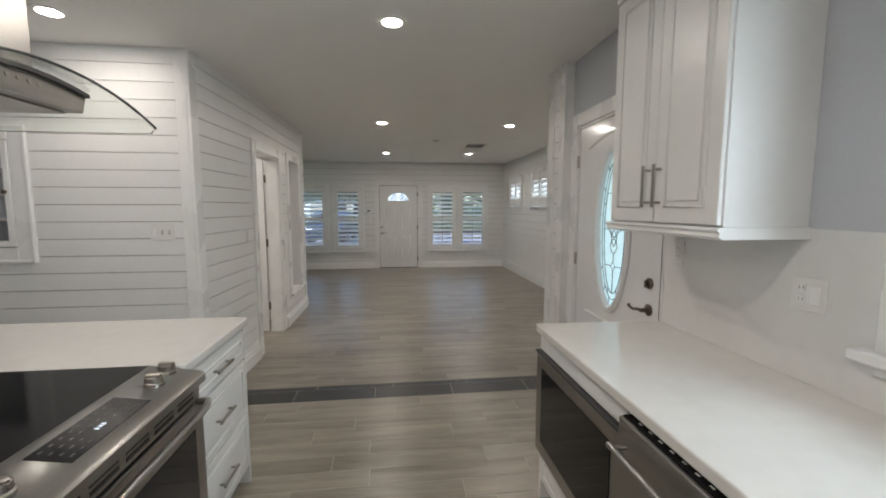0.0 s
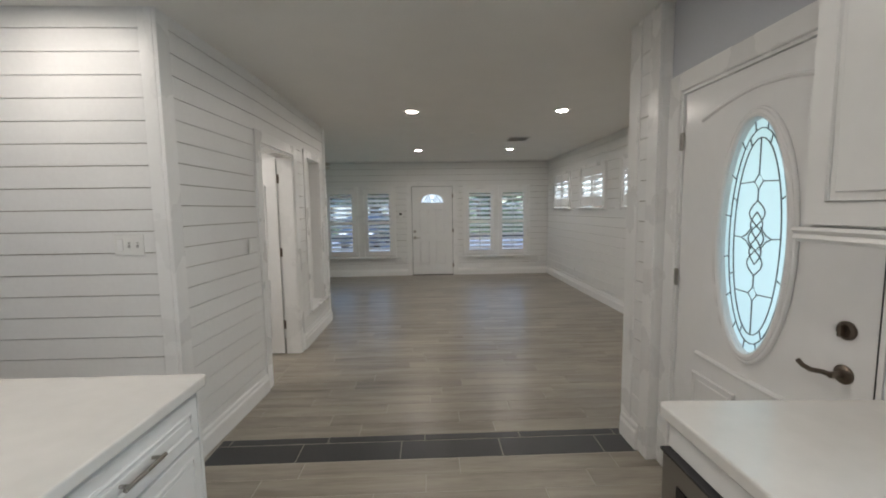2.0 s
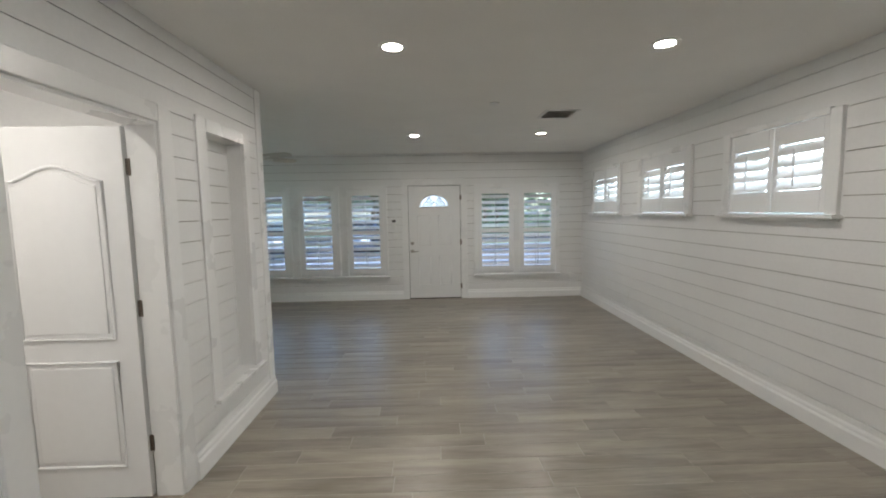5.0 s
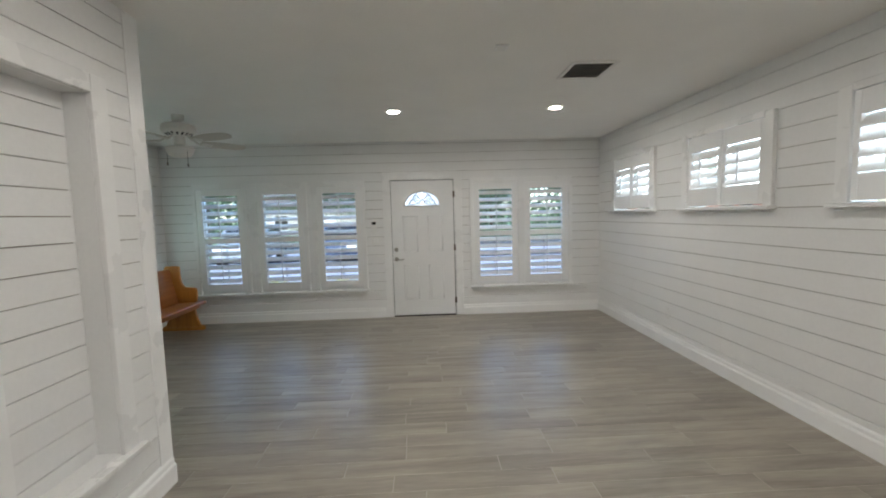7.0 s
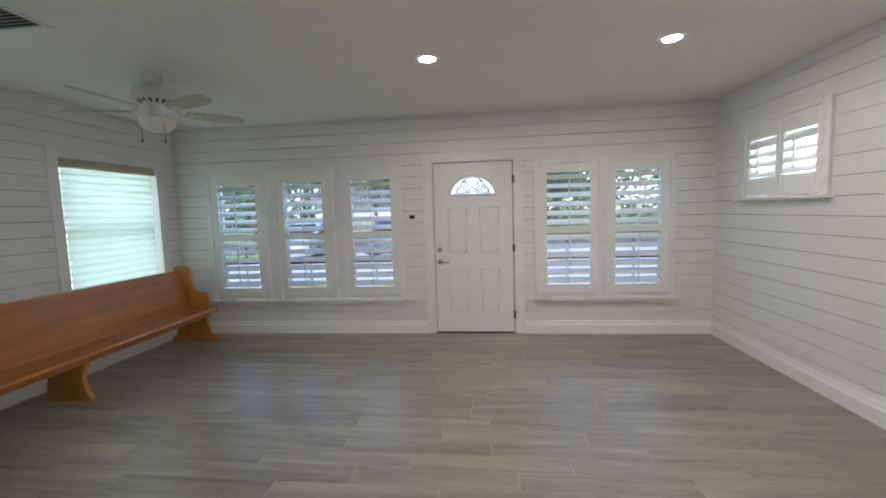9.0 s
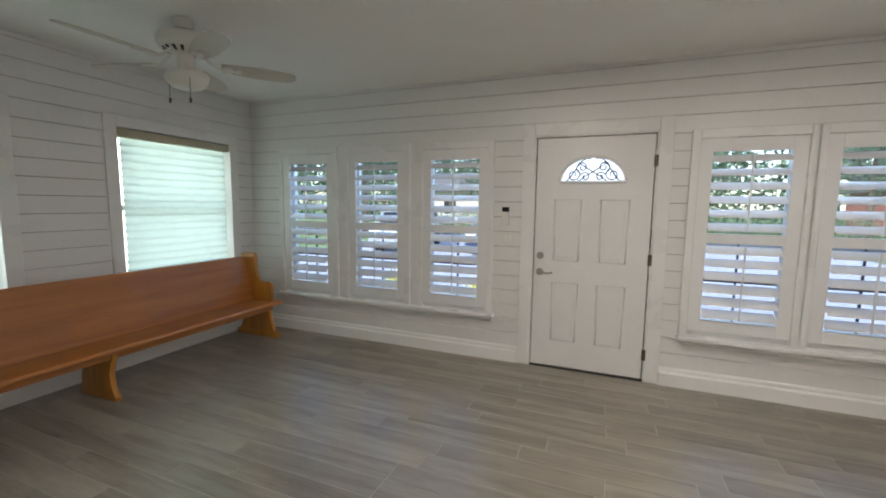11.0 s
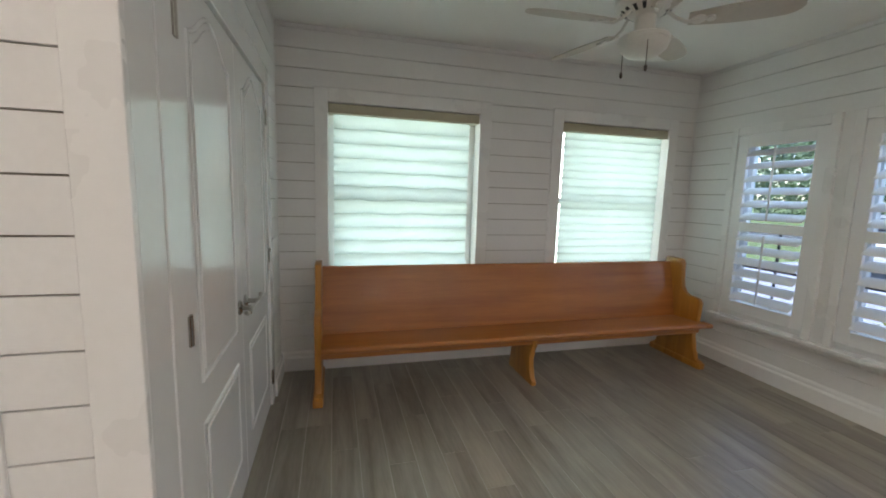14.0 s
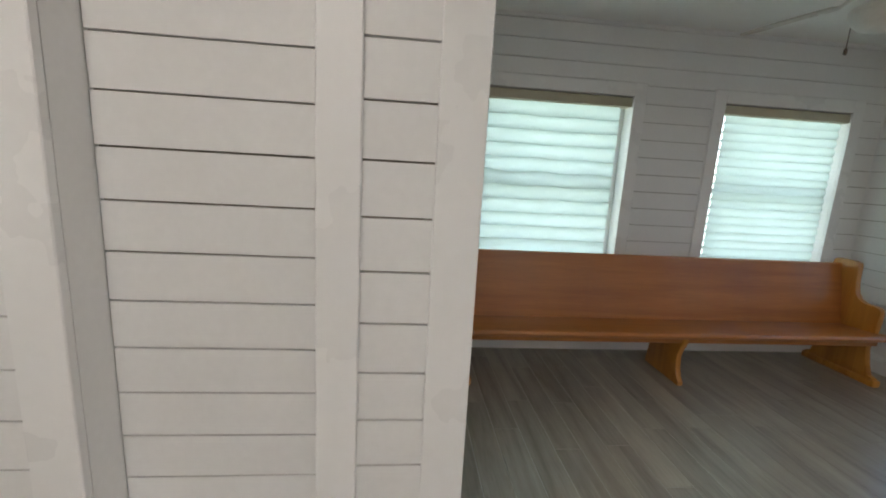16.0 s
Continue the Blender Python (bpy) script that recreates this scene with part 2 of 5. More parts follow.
def prism(bm, pts, axis, a, b, bevel=0.0):
    """A flat outline pushed along an axis from a to b. pts: the other two coordinates in xyz order."""
    def p3(p, c):
        q = list(p)
        q.insert("xyz".index(axis), c)
        return q
    va, vb = [bm.verts.new(p3(p, a)) for p in pts], [bm.verts.new(p3(p, b)) for p in pts]
    fs = [bm.faces.new(va), bm.faces.new(vb)]
    k = len(pts)
    for i in range(k):
        fs.append(bm.faces.new((va[i], va[(i + 1) % k], vb[(i + 1) % k], vb[i])))
    bmesh.ops.recalc_face_normals(bm, faces=fs)
    if bevel:
        es = list({e for f in fs[:2] for e in f.edges})
        bmesh.ops.bevel(bm, geom=es, offset=bevel, segments=2, affect="EDGES", profile=0.5)
    return bm


def tube(bm, pts, r, segs=8, closed=False):
    """A round bar along a line of points."""
    pts = [Vector(p) for p in pts]
    rings, k = [], len(pts)
    up = Vector((0.13, 0.27, 0.95)).normalized()
    for i, p in enumerate(pts):
        a = pts[(i - 1) % k] if closed or i else p
        b = pts[(i + 1) % k] if closed or i < k - 1 else p
        d = (b - a).normalized()
        u = d.cross(up)
        u = (u if u.length > 0.05 else d.cross(Vector((1, 0, 0)))).normalized()
        v = d.cross(u)
        rings.append([bm.verts.new(p + r * (math.cos(2 * math.pi * j / segs) * u + math.sin(2 * math.pi * j / segs) * v)) for j in range(segs)])
    for i in range(k if closed else k - 1):
        a, b = rings[i], rings[(i + 1) % k]
        for j in range(segs):
            bm.faces.new((a[j], a[(j + 1) % segs], b[(j + 1) % segs], b[j]))
    if not closed:
        bm.faces.new(rings[0])
        bm.faces.new(rings[-1])
    bmesh.ops.recalc_face_normals(bm, faces=bm.faces[:])
    return bm


def mesh_of(name, bm, material, smooth=False):
    me = bpy.data.meshes.new(name)
    bm.to_mesh(me)
    bm.free()
    me.materials.append(material)
    if smooth:
        me.shade_smooth()
        me.set_sharp_from_angle(angle=radians(35))
    return me


def part(name, bm, material, parent, label="", smooth=False):
    ob = new(name, mesh_of(name, bm, material, smooth))
    ob.parent = parent
    return tagged(ob, label)


def setting(name, bm, material, label, category):
    return tagged(new(name, mesh_of(name, bm, material)), label, category, kind="structure")


def base(name, at, label, category, group="", kind="", turn=0):
    ob = new(name)
    ob.matrix_world = pose(*at, 0, 0, turn)
    return tagged(ob, label, category, group, kind)


def pane_shadow_off(ob):
    ob.visible_shadow = False
    return ob


def cells(u0, u1, z0, z1, holes):
    """Rectangles that cover a wall round its openings."""
    us = sorted({u0, u1, *[u for h in holes for u in h[:2] if u0 < u < u1]})
    out = []
    for a, b in zip(us, us[1:]):
        spans = sorted((h[2], h[3]) for h in holes if h[0] < (a + b) / 2 < h[1])
        z = z0
        for za, zb in spans:
            if za > z + 1e-4:
                out.append([a, b, z, min(za, z1)])
            z = max(z, zb)
        if z < z1 - 1e-4:
            out.append([a, b, z, z1])
    merged = []
    for c in out:
        for m in merged:
            if abs(m[1] - c[0]) < 1e-6 and m[2:] == c[2:]:
                m[1] = c[1]
                break
        else:
            merged.append(c)
    return merged


def wall(name, axis, c0, c1, u0, u1, holes, material, label):
    """A wall between the planes c0 and c1 of an axis, along u, with openings through it."""
    bm = bmesh.new()
    for a, b, za, zb in cells(u0, u1, 0, ZC, holes):
        box(bm, *((c0, c1, a, b) if axis == "x" else (a, b, c0, c1)), za, zb)
    return setting(name, bm, material, label, "wall")


def boards(parent, axis, face, out, u0, u1, z0, z1, pitch, line, holes):
    """Shiplap boards on a wall face, proud of it by 14 mm towards out, with open joints at line + k * pitch."""
    # a thin dark sheet is added behind the boards to deepen the open joints
    bm = bmesh.new()
    for a, b, p, q in cells(u0, u1, z0, z1, holes):
        lo, hi = sorted((face + out * 0.0003, face + out * 0.0015))
        box(bm, *((lo, hi, a + 0.001, b - 0.001, p, q) if axis == "x" else (a + 0.001, b - 0.001, lo, hi, p, q)))
    part("backing_sheet", bm, LINER, parent, "thin dark sheet added to deepen the joints")
    k = math.floor((z0 - line) / pitch)
    while line + k * pitch < z1 - 0.01:
        za, zb = max(z0, line + k * pitch + 0.0025), min(z1, line + (k + 1) * pitch - 0.0025)
        k += 1
        if zb - za < 0.012:
            continue
        for a, b, p, q in cells(u0, u1, za, zb, holes):
            lo, hi = sorted((face + out * 0.0015, face + out * 0.014))
            bm = boxes((lo, hi, a, b, p, q) if axis == "x" else (a, b, lo, hi, p, q))
            part("board", bm, PAINT, parent)

# ---- floor bed, ceiling and walls ----
setting("floor", boxes((-4.2, XR + 0.2, -2.6, YF + 0.2, -0.12, -0.0018)), GROUT, "wood-look tile floor with pale grout joints", "floor")
setting("ceiling", boxes((-4.2, XR + 0.3, -2.6, YF + 0.3, ZC, ZC + 0.12)), CEIL, "flat matt off-white painted ceiling", "ceiling")

FRONT_WINDOWS = [(-2.74, -2.24), (-1.87, -1.38), (-1.01, -0.53), (1.31, 1.80), (2.075, 2.565)]
HIGH_WINDOWS = [(8.99, 10.05), (7.40, 8.49), (5.84, 6.93)]
BLINDS = [(7.12, 8.33), (9.10, 10.22)]
DX0, DX1 = -0.01, 0.925      # front door
HY0, HY1 = 4.61, 5.425        # hall door
NY0, NY1, NZ0, NZ1 = 5.885, 6.403, 0.385, 2.122   # niche
CX0, CX1 = -2.765, -1.297      # closet doors
BY0, BY1 = 2.27, 3.268        # back door

front_holes = [(a - 0.09, b + 0.09, 0.49, 1.98) for a, b in FRONT_WINDOWS] + [(DX0 - 0.02, DX1 + 0.02, 0, 2.065)]
front_board_holes = [(a - 0.14, b + 0.14, 0.40, 2.05) for a, b in FRONT_WINDOWS] + [(DX0 - 0.12, DX1 + 0.12, 0, 2.17)]
wall_front = wall("wall_north", "y", YF + 0.014, YF + 0.20, XW - 0.2, XR + 0.2, front_holes, PAINT, "white painted shiplap wall with shuttered windows")
boards(wall_front, "y", YF + 0.014, -1, XW, XR, 0.13, ZC, 0.1355, 0.41, front_board_holes)

right_holes = [(a + 0.08, b - 0.08, 1.526, 2.205) for a, b in HIGH_WINDOWS]
right_board_holes = [(a, b, 1.50, 2.235) for a, b in HIGH_WINDOWS]
wall_right = wall("wall_east", "x", XR + 0.014, XR + 0.18, YS - 0.12, YF + 0.014, right_holes, PAINT, "white painted shiplap wall with high shuttered windows")
boards(wall_right, "x", XR + 0.014, -1, YS, YF, 0.13, ZC, 0.1445, 0.49, right_board_holes)

left_holes = [(a, b, 0.70, 2.085) for a, b in BLINDS]
left_board_holes = [(a - 0.10, b + 0.10, 0.60, 2.19) for a, b in BLINDS]
wall_left = wall("wall_west", "x", XW - 0.20, XW - 0.014, YC - 0.1, YF + 0.014, left_holes, PAINT, "white painted shiplap wall behind the pew")
boards(wall_left, "x", XW - 0.014, 1, YC, YF, 0.13, ZC, 0.1355, 0.41, left_board_holes)

closet_hole = [(CX0 - 0.01, CX1 + 0.01, 0, 2.06)]
wall_closet = wall("wall_closet", "y", YC - 0.12, YC - 0.014, XW - 0.1, XL - 0.014, closet_hole, PAINT, "white painted wall round the closet doors")
boards(wall_closet, "y", YC - 0.014, 1, XW, CX1 + 0.12, 0.13, ZC, 0.1355, 0.41, [(CX0 - 0.12, CX1 + 0.12, 0, 2.17)])

HS = HY0 - 0.06           # the wall south of the hall door runs slightly askew
hall_holes = [(HY0, HY1, 0, 2.085), (NY0, NY1, NZ0, NZ1)]
hall_board_holes = [(HY0 - 0.11, HY1 + 0.11, 0, 2.18), (NY0 - 0.109, NY1 + 0.094, NZ0 - 0.054, NZ1 + 0.084)]
wall_hall = wall("wall_hall", "x", XL - 0.14, XL - 0.014, HS, YC - 0.014, hall_holes, PAINT, "white painted shiplap wall with a framed niche")
boards(wall_hall, "x", XL - 0.014, 1, HS, YC - 0.10, 0.13, ZC, 0.1222, 0.70, hall_board_holes)

SKEW = Matrix.Translation((XL, HS, 0)) @ pose(0, 0, 0, 0, 0, -3.0) @ Matrix.Translation((-XL, -HS, 0))
wall_skew = wall("wall_hall_south", "x", XL - 0.14, XL - 0.014, YP + 0.03, HS, [], PAINT, "white painted shiplap wall beside the hall door")
boards(wall_skew, "x", XL - 0.014, 1, YP + 0.10, HS, 0.13, ZC, 0.1222, 0.70, [(HY0 - 0.11, HS + 0.1, 0, 2.18)])
wall_skew.matrix_world = SKEW
XP = XL - 0.058             # pillar corner
wall_pillar = wall("wall_pillar", "y", YP + 0.014, YP + 0.12, -4.0, XP - 0.014, [(-2.9, -2.24, 1.24, 1.97)], PAINT, "white painted shiplap kitchen wall")
boards(wall_pillar, "y", YP + 0.014, -1, -4.0, XP - 0.088, 0.13, ZC, 0.1209, 0.6878, [(-3.0, -2.13, 1.14, 2.07)])

wall("wall_kitchen_side", "x", XK, XK + 0.17, -2.6, YQ, [(BY0 - 0.02, BY1 + 0.02, 0.02, 2.11), (0.0, 1.22, 1.105, 2.05)], WALLGREY, "pale grey painted kitchen wall")
stub = setting("wall_stub", boxes((XS + 0.014, XR + 0.18, YQ, YS - 0.014, 0, ZC)), PAINT, "white painted wall end between kitchen and living room", "wall")
boards(stub, "x", XS + 0.014, -1, YQ + 0.09, YS - 0.12, 0.13, ZC, 0.1222, 0.69, [])
boards(stub, "y", YS - 0.014, 1, XS + 0.1, XR, 0.13, ZC, 0.1445, 0.49, [])
wall("wall_kitchen_back", "y", -2.6, -2.48, -4.2, XK + 0.17, [], WALLGREY, "pale grey painted kitchen wall behind the aisle")
wall("wall_kitchen_far", "x", -4.2, -4.0, -2.48, YP + 0.12, [], WALLGREY, "pale grey painted kitchen side wall")
# the room behind the hall door and the closet
wall("wall_room_west", "x", -3.6, -3.48, YP + 0.12, 6.0, [], PAINT, "plain painted wall of the side room")
wall("wall_room_north", "y", 5.96, 6.08, -3.48, XL - 0.14, [], PAINT, "plain painted wall between side room and closet")
setting("closet_lining", boxes((-3.4, XL - 0.14, 6.08, 6.10, 0, ZC)), PAINT, "plain white closet lining", "wall")

# flat corner boards
setting("trim", boxes((XL - 0.014, XL + 0.006, YC - 0.10, YC + 0.006, 0, ZC), bevel=0.002),
               TRIM, "flat white corner board at the wall end", "trim")
setting("trim_closet", boxes((CX1 + 0.121, XL - 0.0142, YC - 0.014, YC + 0.006, 0, ZC), bevel=0.002), DOOR, "flat gloss white board beside the closet doors", "trim")
setting("trim_pillar", boxes((XP - 0.014, XP + 0.008, YP - 0.006, YP + 0.105, 0, ZC), (XP - 0.09, XP - 0.014, YP - 0.006, YP + 0.014, 0, ZC), bevel=0.004, seg=2),
        TRIM, "flat white corner board on the pillar", "trim")
setting("trim_stub", boxes((XS - 0.006, XS + 0.014, YS - 0.12, YS + 0.006, 0, ZC), (XS + 0.014, XS + 0.10, YS - 0.014, YS + 0.006, 0, ZC),
                           (XS - 0.006, XS + 0.014, YQ - 0.012, YQ + 0.09, 0, ZC), (XS + 0.014, XK, YQ - 0.012, YQ, 0, ZC), bevel=0.002),
        TRIM, "flat white corner boards on the wall end", "trim")


def baseboard(name, axis, face, out, u0, u1):
    d = (0.0, 0.024, 0.024, 0.018, 0.014, 0.013, 0.006, 0.0)
    z = (0.0, 0.0, 0.104, 0.116, 0.118, 0.140, 0.155, 0.155)
    bm = prism(bmesh.new(), [((face + out * a, b)) for a, b in zip(d, z)], "y" if axis == "x" else "x", u0, u1)
    return setting(name, bm, BASEPAINT, "tall white painted baseboard with a stepped top", "baseboard")


baseboard("baseboard_1", "y", YF, -1, XW, DX0 - 0.12)
baseboard("baseboard_2", "y", YF, -1, DX1 + 0.12, XR)
baseboard("baseboard_3", "x", XR, -1, YS, YF)
baseboard("baseboard_4", "x", XW, 1, YC, YF)
baseboard("baseboard_5", "y", YC, 1, XW, CX0 - 0.12)
baseboard("baseboard_6", "x", XL, 1, YP + 0.105, HY0 - 0.11).matrix_world = SKEW
baseboard("baseboard_7", "x", XL, 1, HY1 + 0.11, YC)
baseboard("baseboard_8", "y", YP, -1, -4.0, XP)
baseboard("baseboard_9", "x", XS, -1, YQ + 0.09, YS - 0.02)
baseboard("baseboard_10", "y", YS, 1, XS, XR)

# ---- niche ----
niche = base("niche", (0, 0, 0), "tall shallow wall niche with a flat white frame", "niche", kind="structure")
part("back_panel", boxes((XL - 0.16, XL - 0.135, NY0 - 0.03, NY1 + 0.03, NZ0 - 0.03, NZ1 + 0.03)), PAINT, niche)
boards(niche, "x", XL - 0.135, 1, NY0 + 0.002, NY1 - 0.002, NZ0 + 0.002, NZ1 - 0.002, 0.1222, 0.70, [])
f = XL + 0.012
for nm, r in (("frame_side", (NY0 - 0.11, NY0, NZ0 - 0.01, NZ1 + 0.085)), ("frame_side", (NY1, NY1 + 0.095, NZ0 - 0.01, NZ1 + 0.085)),
              ("frame_head", (NY0, NY1, NZ1, NZ1 + 0.085)), ("frame_foot", (NY0 - 0.11, NY1 + 0.095, NZ0 - 0.055, NZ0 - 0.03))):
    part(nm, boxes((XL - 0.014, f, *r), bevel=0.003), TRIM, niche)
part("niche_sill", boxes((XL - 0.12, XL + 0.010, NY0 + 0.002, NY1 - 0.002, NZ0 - 0.03, NZ0 - 0.004), (XL + 0.010, XL + 0.045, NY0 - 0.105, NY1 + 0.125, NZ0 - 0.032, NZ0 - 0.004), bevel=0.004, seg=2), TRIM, niche)

# ---- windows ----
LOUVER_TILT = 33          # room edge down


def louver_mesh(name, length, width, axis):
    """A flat-oval blade along an axis, centred on its pivot."""
    pts = []
    for i in range(14):
        a = 2 * math.pi * i / 14
        c, s = math.cos(a), math.sin(a)
        pts.append((width / 2 * math.copysign(abs(c) ** 0.8, c), 0.0055 * math.copysign(abs(s) ** 0.8, s)))
    return mesh_of(name, prism(bmesh.new(), pts, axis, -length / 2, length / 2), SHUTTER, True)


FRONT_LOUVER = louver_mesh("louver", 0.485, 0.104, "x")


def front_window(number, a, b):
    """A shuttered sash window: shutter panel with two banks of louvers, sash and panes behind."""
    w = base("window_%d" % number, (0, 0, 0), "sash window behind a white plantation shutter with open louvers", "window", kind="structure")
    z0, z1, m0, m1 = 0.585, 1.885, 1.19, 1.265
    fr = part("window_frame", boxes((a - 0.145, a - 0.088, YF - 0.030, YF + 0.02, 0.444, 2.055), (b + 0.088, b + 0.145, YF - 0.030, YF + 0.02, 0.444, 2.055),
                                    (a - 0.088, b + 0.088, YF - 0.030, YF + 0.02, 1.985, 2.055), bevel=0.004), TRIM, w, "white shutter frame")
    y0, y1 = YF - 0.018, YF + 0.012
    panel = part("shutter_panel", boxes((a - 0.087, a, y0, y1, 0.49, 1.984), (b, b + 0.087, y0, y1, 0.49, 1.984), (a, b, y0, y1, z1, 1.984),
                                        (a, b, y0, y1, m0, m1), (a, b, y0, y1, 0.49, z0), bevel=0.003), SHUTTER, w, "white shutter panel")
    for lo, hi in ((z0, m0), (m1, z1)):
        n = 6
        for i in range(n):
            lv = new("louver", FRONT_LOUVER)
            lv.parent = panel
            lv.matrix_basis = pose((a + b) / 2, YF - 0.002, lo + (hi - lo) * (i + 0.5) / n, LOUVER_TILT + random.uniform(-2, 2), 0, 0)
        c = (a + b) / 2
        part("tilt_rod", boxes((c - 0.006, c + 0.006, YF - 0.062, YF - 0.050, lo + 0.02, hi - 0.02), bevel=0.002), SHUTTER, panel)
    ys = YF + 0.10
    part("window_sash", boxes((a - 0.09, a - 0.03, ys, ys + 0.05, 0.50, 1.98), (b + 0.03, b + 0.09, ys, ys + 0.05, 0.50, 1.98), (a - 0.03, b + 0.03, ys, ys + 0.05, 1.92, 1.98),
                              (a - 0.03, b + 0.03, ys, ys + 0.05, 1.20, 1.25), (a - 0.03, b + 0.03, ys, ys + 0.05, 0.50, 0.56), bevel=0.003), TRIM, w)
    part("muntin", boxes(((a + b) / 2 - 0.006, (a + b) / 2 + 0.006, ys + 0.012, ys + 0.03, 0.56, 1.20), (a - 0.03, b + 0.03, ys + 0.014, ys + 0.028, 0.872, 0.89)), DARKFRAME, w, "dark glazing bars")
    for lo, hi in ((0.56, 1.20), (1.25, 1.92)):
        pane_shadow_off(part("pane", boxes((a - 0.03, b + 0.03, ys + 0.035, ys + 0.039, lo, hi)), TINTGLASS, w, "faintly blue glass pane"))


for i, (a, b) in enumerate(FRONT_WINDOWS):
    front_window(i + 1, a, b)
for k, (a, b) in enumerate(((-2.90, -0.36), (1.155, 2.72))):
    setting("window_sill_%d" % (k + 1), boxes((a, b, YF - 0.078, YF + 0.014, 0.412, 0.444), (a + 0.03, b - 0.03, YF - 0.014, YF + 0.014, 0.365, 0.412), bevel=0.004),
                TRIM, "white painted window sill with apron", "window sill")
for k, c in enumerate(((-2.24 - 1.87) / 2, (-1.38 - 1.01) / 2, (1.80 + 2.075) / 2)):
    setting("trim_mullion_%d" % (k + 1), boxes((c - 0.055, c + 0.055, YF - 0.008, YF + 0.014, 0.444, 2.055), bevel=0.002), TRIM, "flat white board between two windows", "trim")

HIGH_LOUVER = louver_mesh("louver", 0.375, 0.104, "y")


def high_window(number, y0, y1):
    w = base("window_%d" % number, (0, 0, 0), "small high window with white two-panel plantation shutters", "window", kind="structure")
    f = XR - 0.030
    part("window_frame", boxes((f, XR + 0.02, y0, y0 + 0.085, 1.52, 2.235), (f, XR + 0.02, y1 - 0.085, y1, 1.52, 2.235), (f, XR + 0.02, y0 + 0.085, y1 - 0.085, 2.1955, 2.245), bevel=0.004),
         TRIM, w, "white shutter frame")
    part("window_sill", boxes((XR - 0.075, XR + 0.014, y0 - 0.02, y1 + 0.02, 1.492, 1.52), (XR - 0.02, XR + 0.014, y0, y1, 1.474, 1.492), bevel=0.004), TRIM, w)
    mid = (y0 + y1) / 2
    for p0, p1 in ((y0 + 0.092, mid - 0.004), (mid + 0.004, y1 - 0.092)):
        a, b, z0, z1, g0, g1 = p0 + 0.042, p1 - 0.042, 1.534, 2.1925, 1.70, 2.05
        panel = part("shutter_panel", boxes((XR - 0.018, XR + 0.012, p0, a, z0, z1), (XR - 0.018, XR + 0.012, b, p1, z0, z1), (XR - 0.018, XR + 0.012, a, b, g1, z1), (XR - 0.018, XR + 0.012, a, b, z0, g0), bevel=0.003),
                     SHUTTER, w, "white shutter panel")
        for i in range(4):
            lv = new("louver", HIGH_LOUVER)
            lv.parent = panel
            lv.matrix_basis = pose(XR - 0.002, (a + b) / 2, g0 + (g1 - g0) * (i + 0.5) / 4, 0, -54 + random.uniform(-2, 2), 0)
        part("tilt_rod", boxes((XR - 0.062, XR - 0.050, (a + b) / 2 - 0.006, (a + b) / 2 + 0.006, g0 + 0.03, g1 - 0.05), bevel=0.002), SHUTTER, panel)
    part("window_sash", boxes((XR + 0.09, XR + 0.13, y0 + 0.08, y0 + 0.12, 1.55, 2.17), (XR + 0.09, XR + 0.13, y1 - 0.12, y1 - 0.08, 1.55, 2.17), (XR + 0.09, XR + 0.13, mid - 0.02, mid + 0.02, 1.62, 2.13),
                              (XR + 0.09, XR + 0.13, y0 + 0.12, y1 - 0.12, 2.13, 2.17), (XR + 0.09, XR + 0.13, y0 + 0.12, y1 - 0.12, 1.58, 1.62)), TRIM, w)
    pane_shadow_off(part("pane", boxes((XR + 0.108, XR + 0.112, y0 + 0.08, y1 - 0.08, 1.53, 2.20)), GLASS, w, "clear glass pane"))


for i, (a, b) in enumerate(HIGH_WINDOWS):
    high_window(6 + i, a, b)


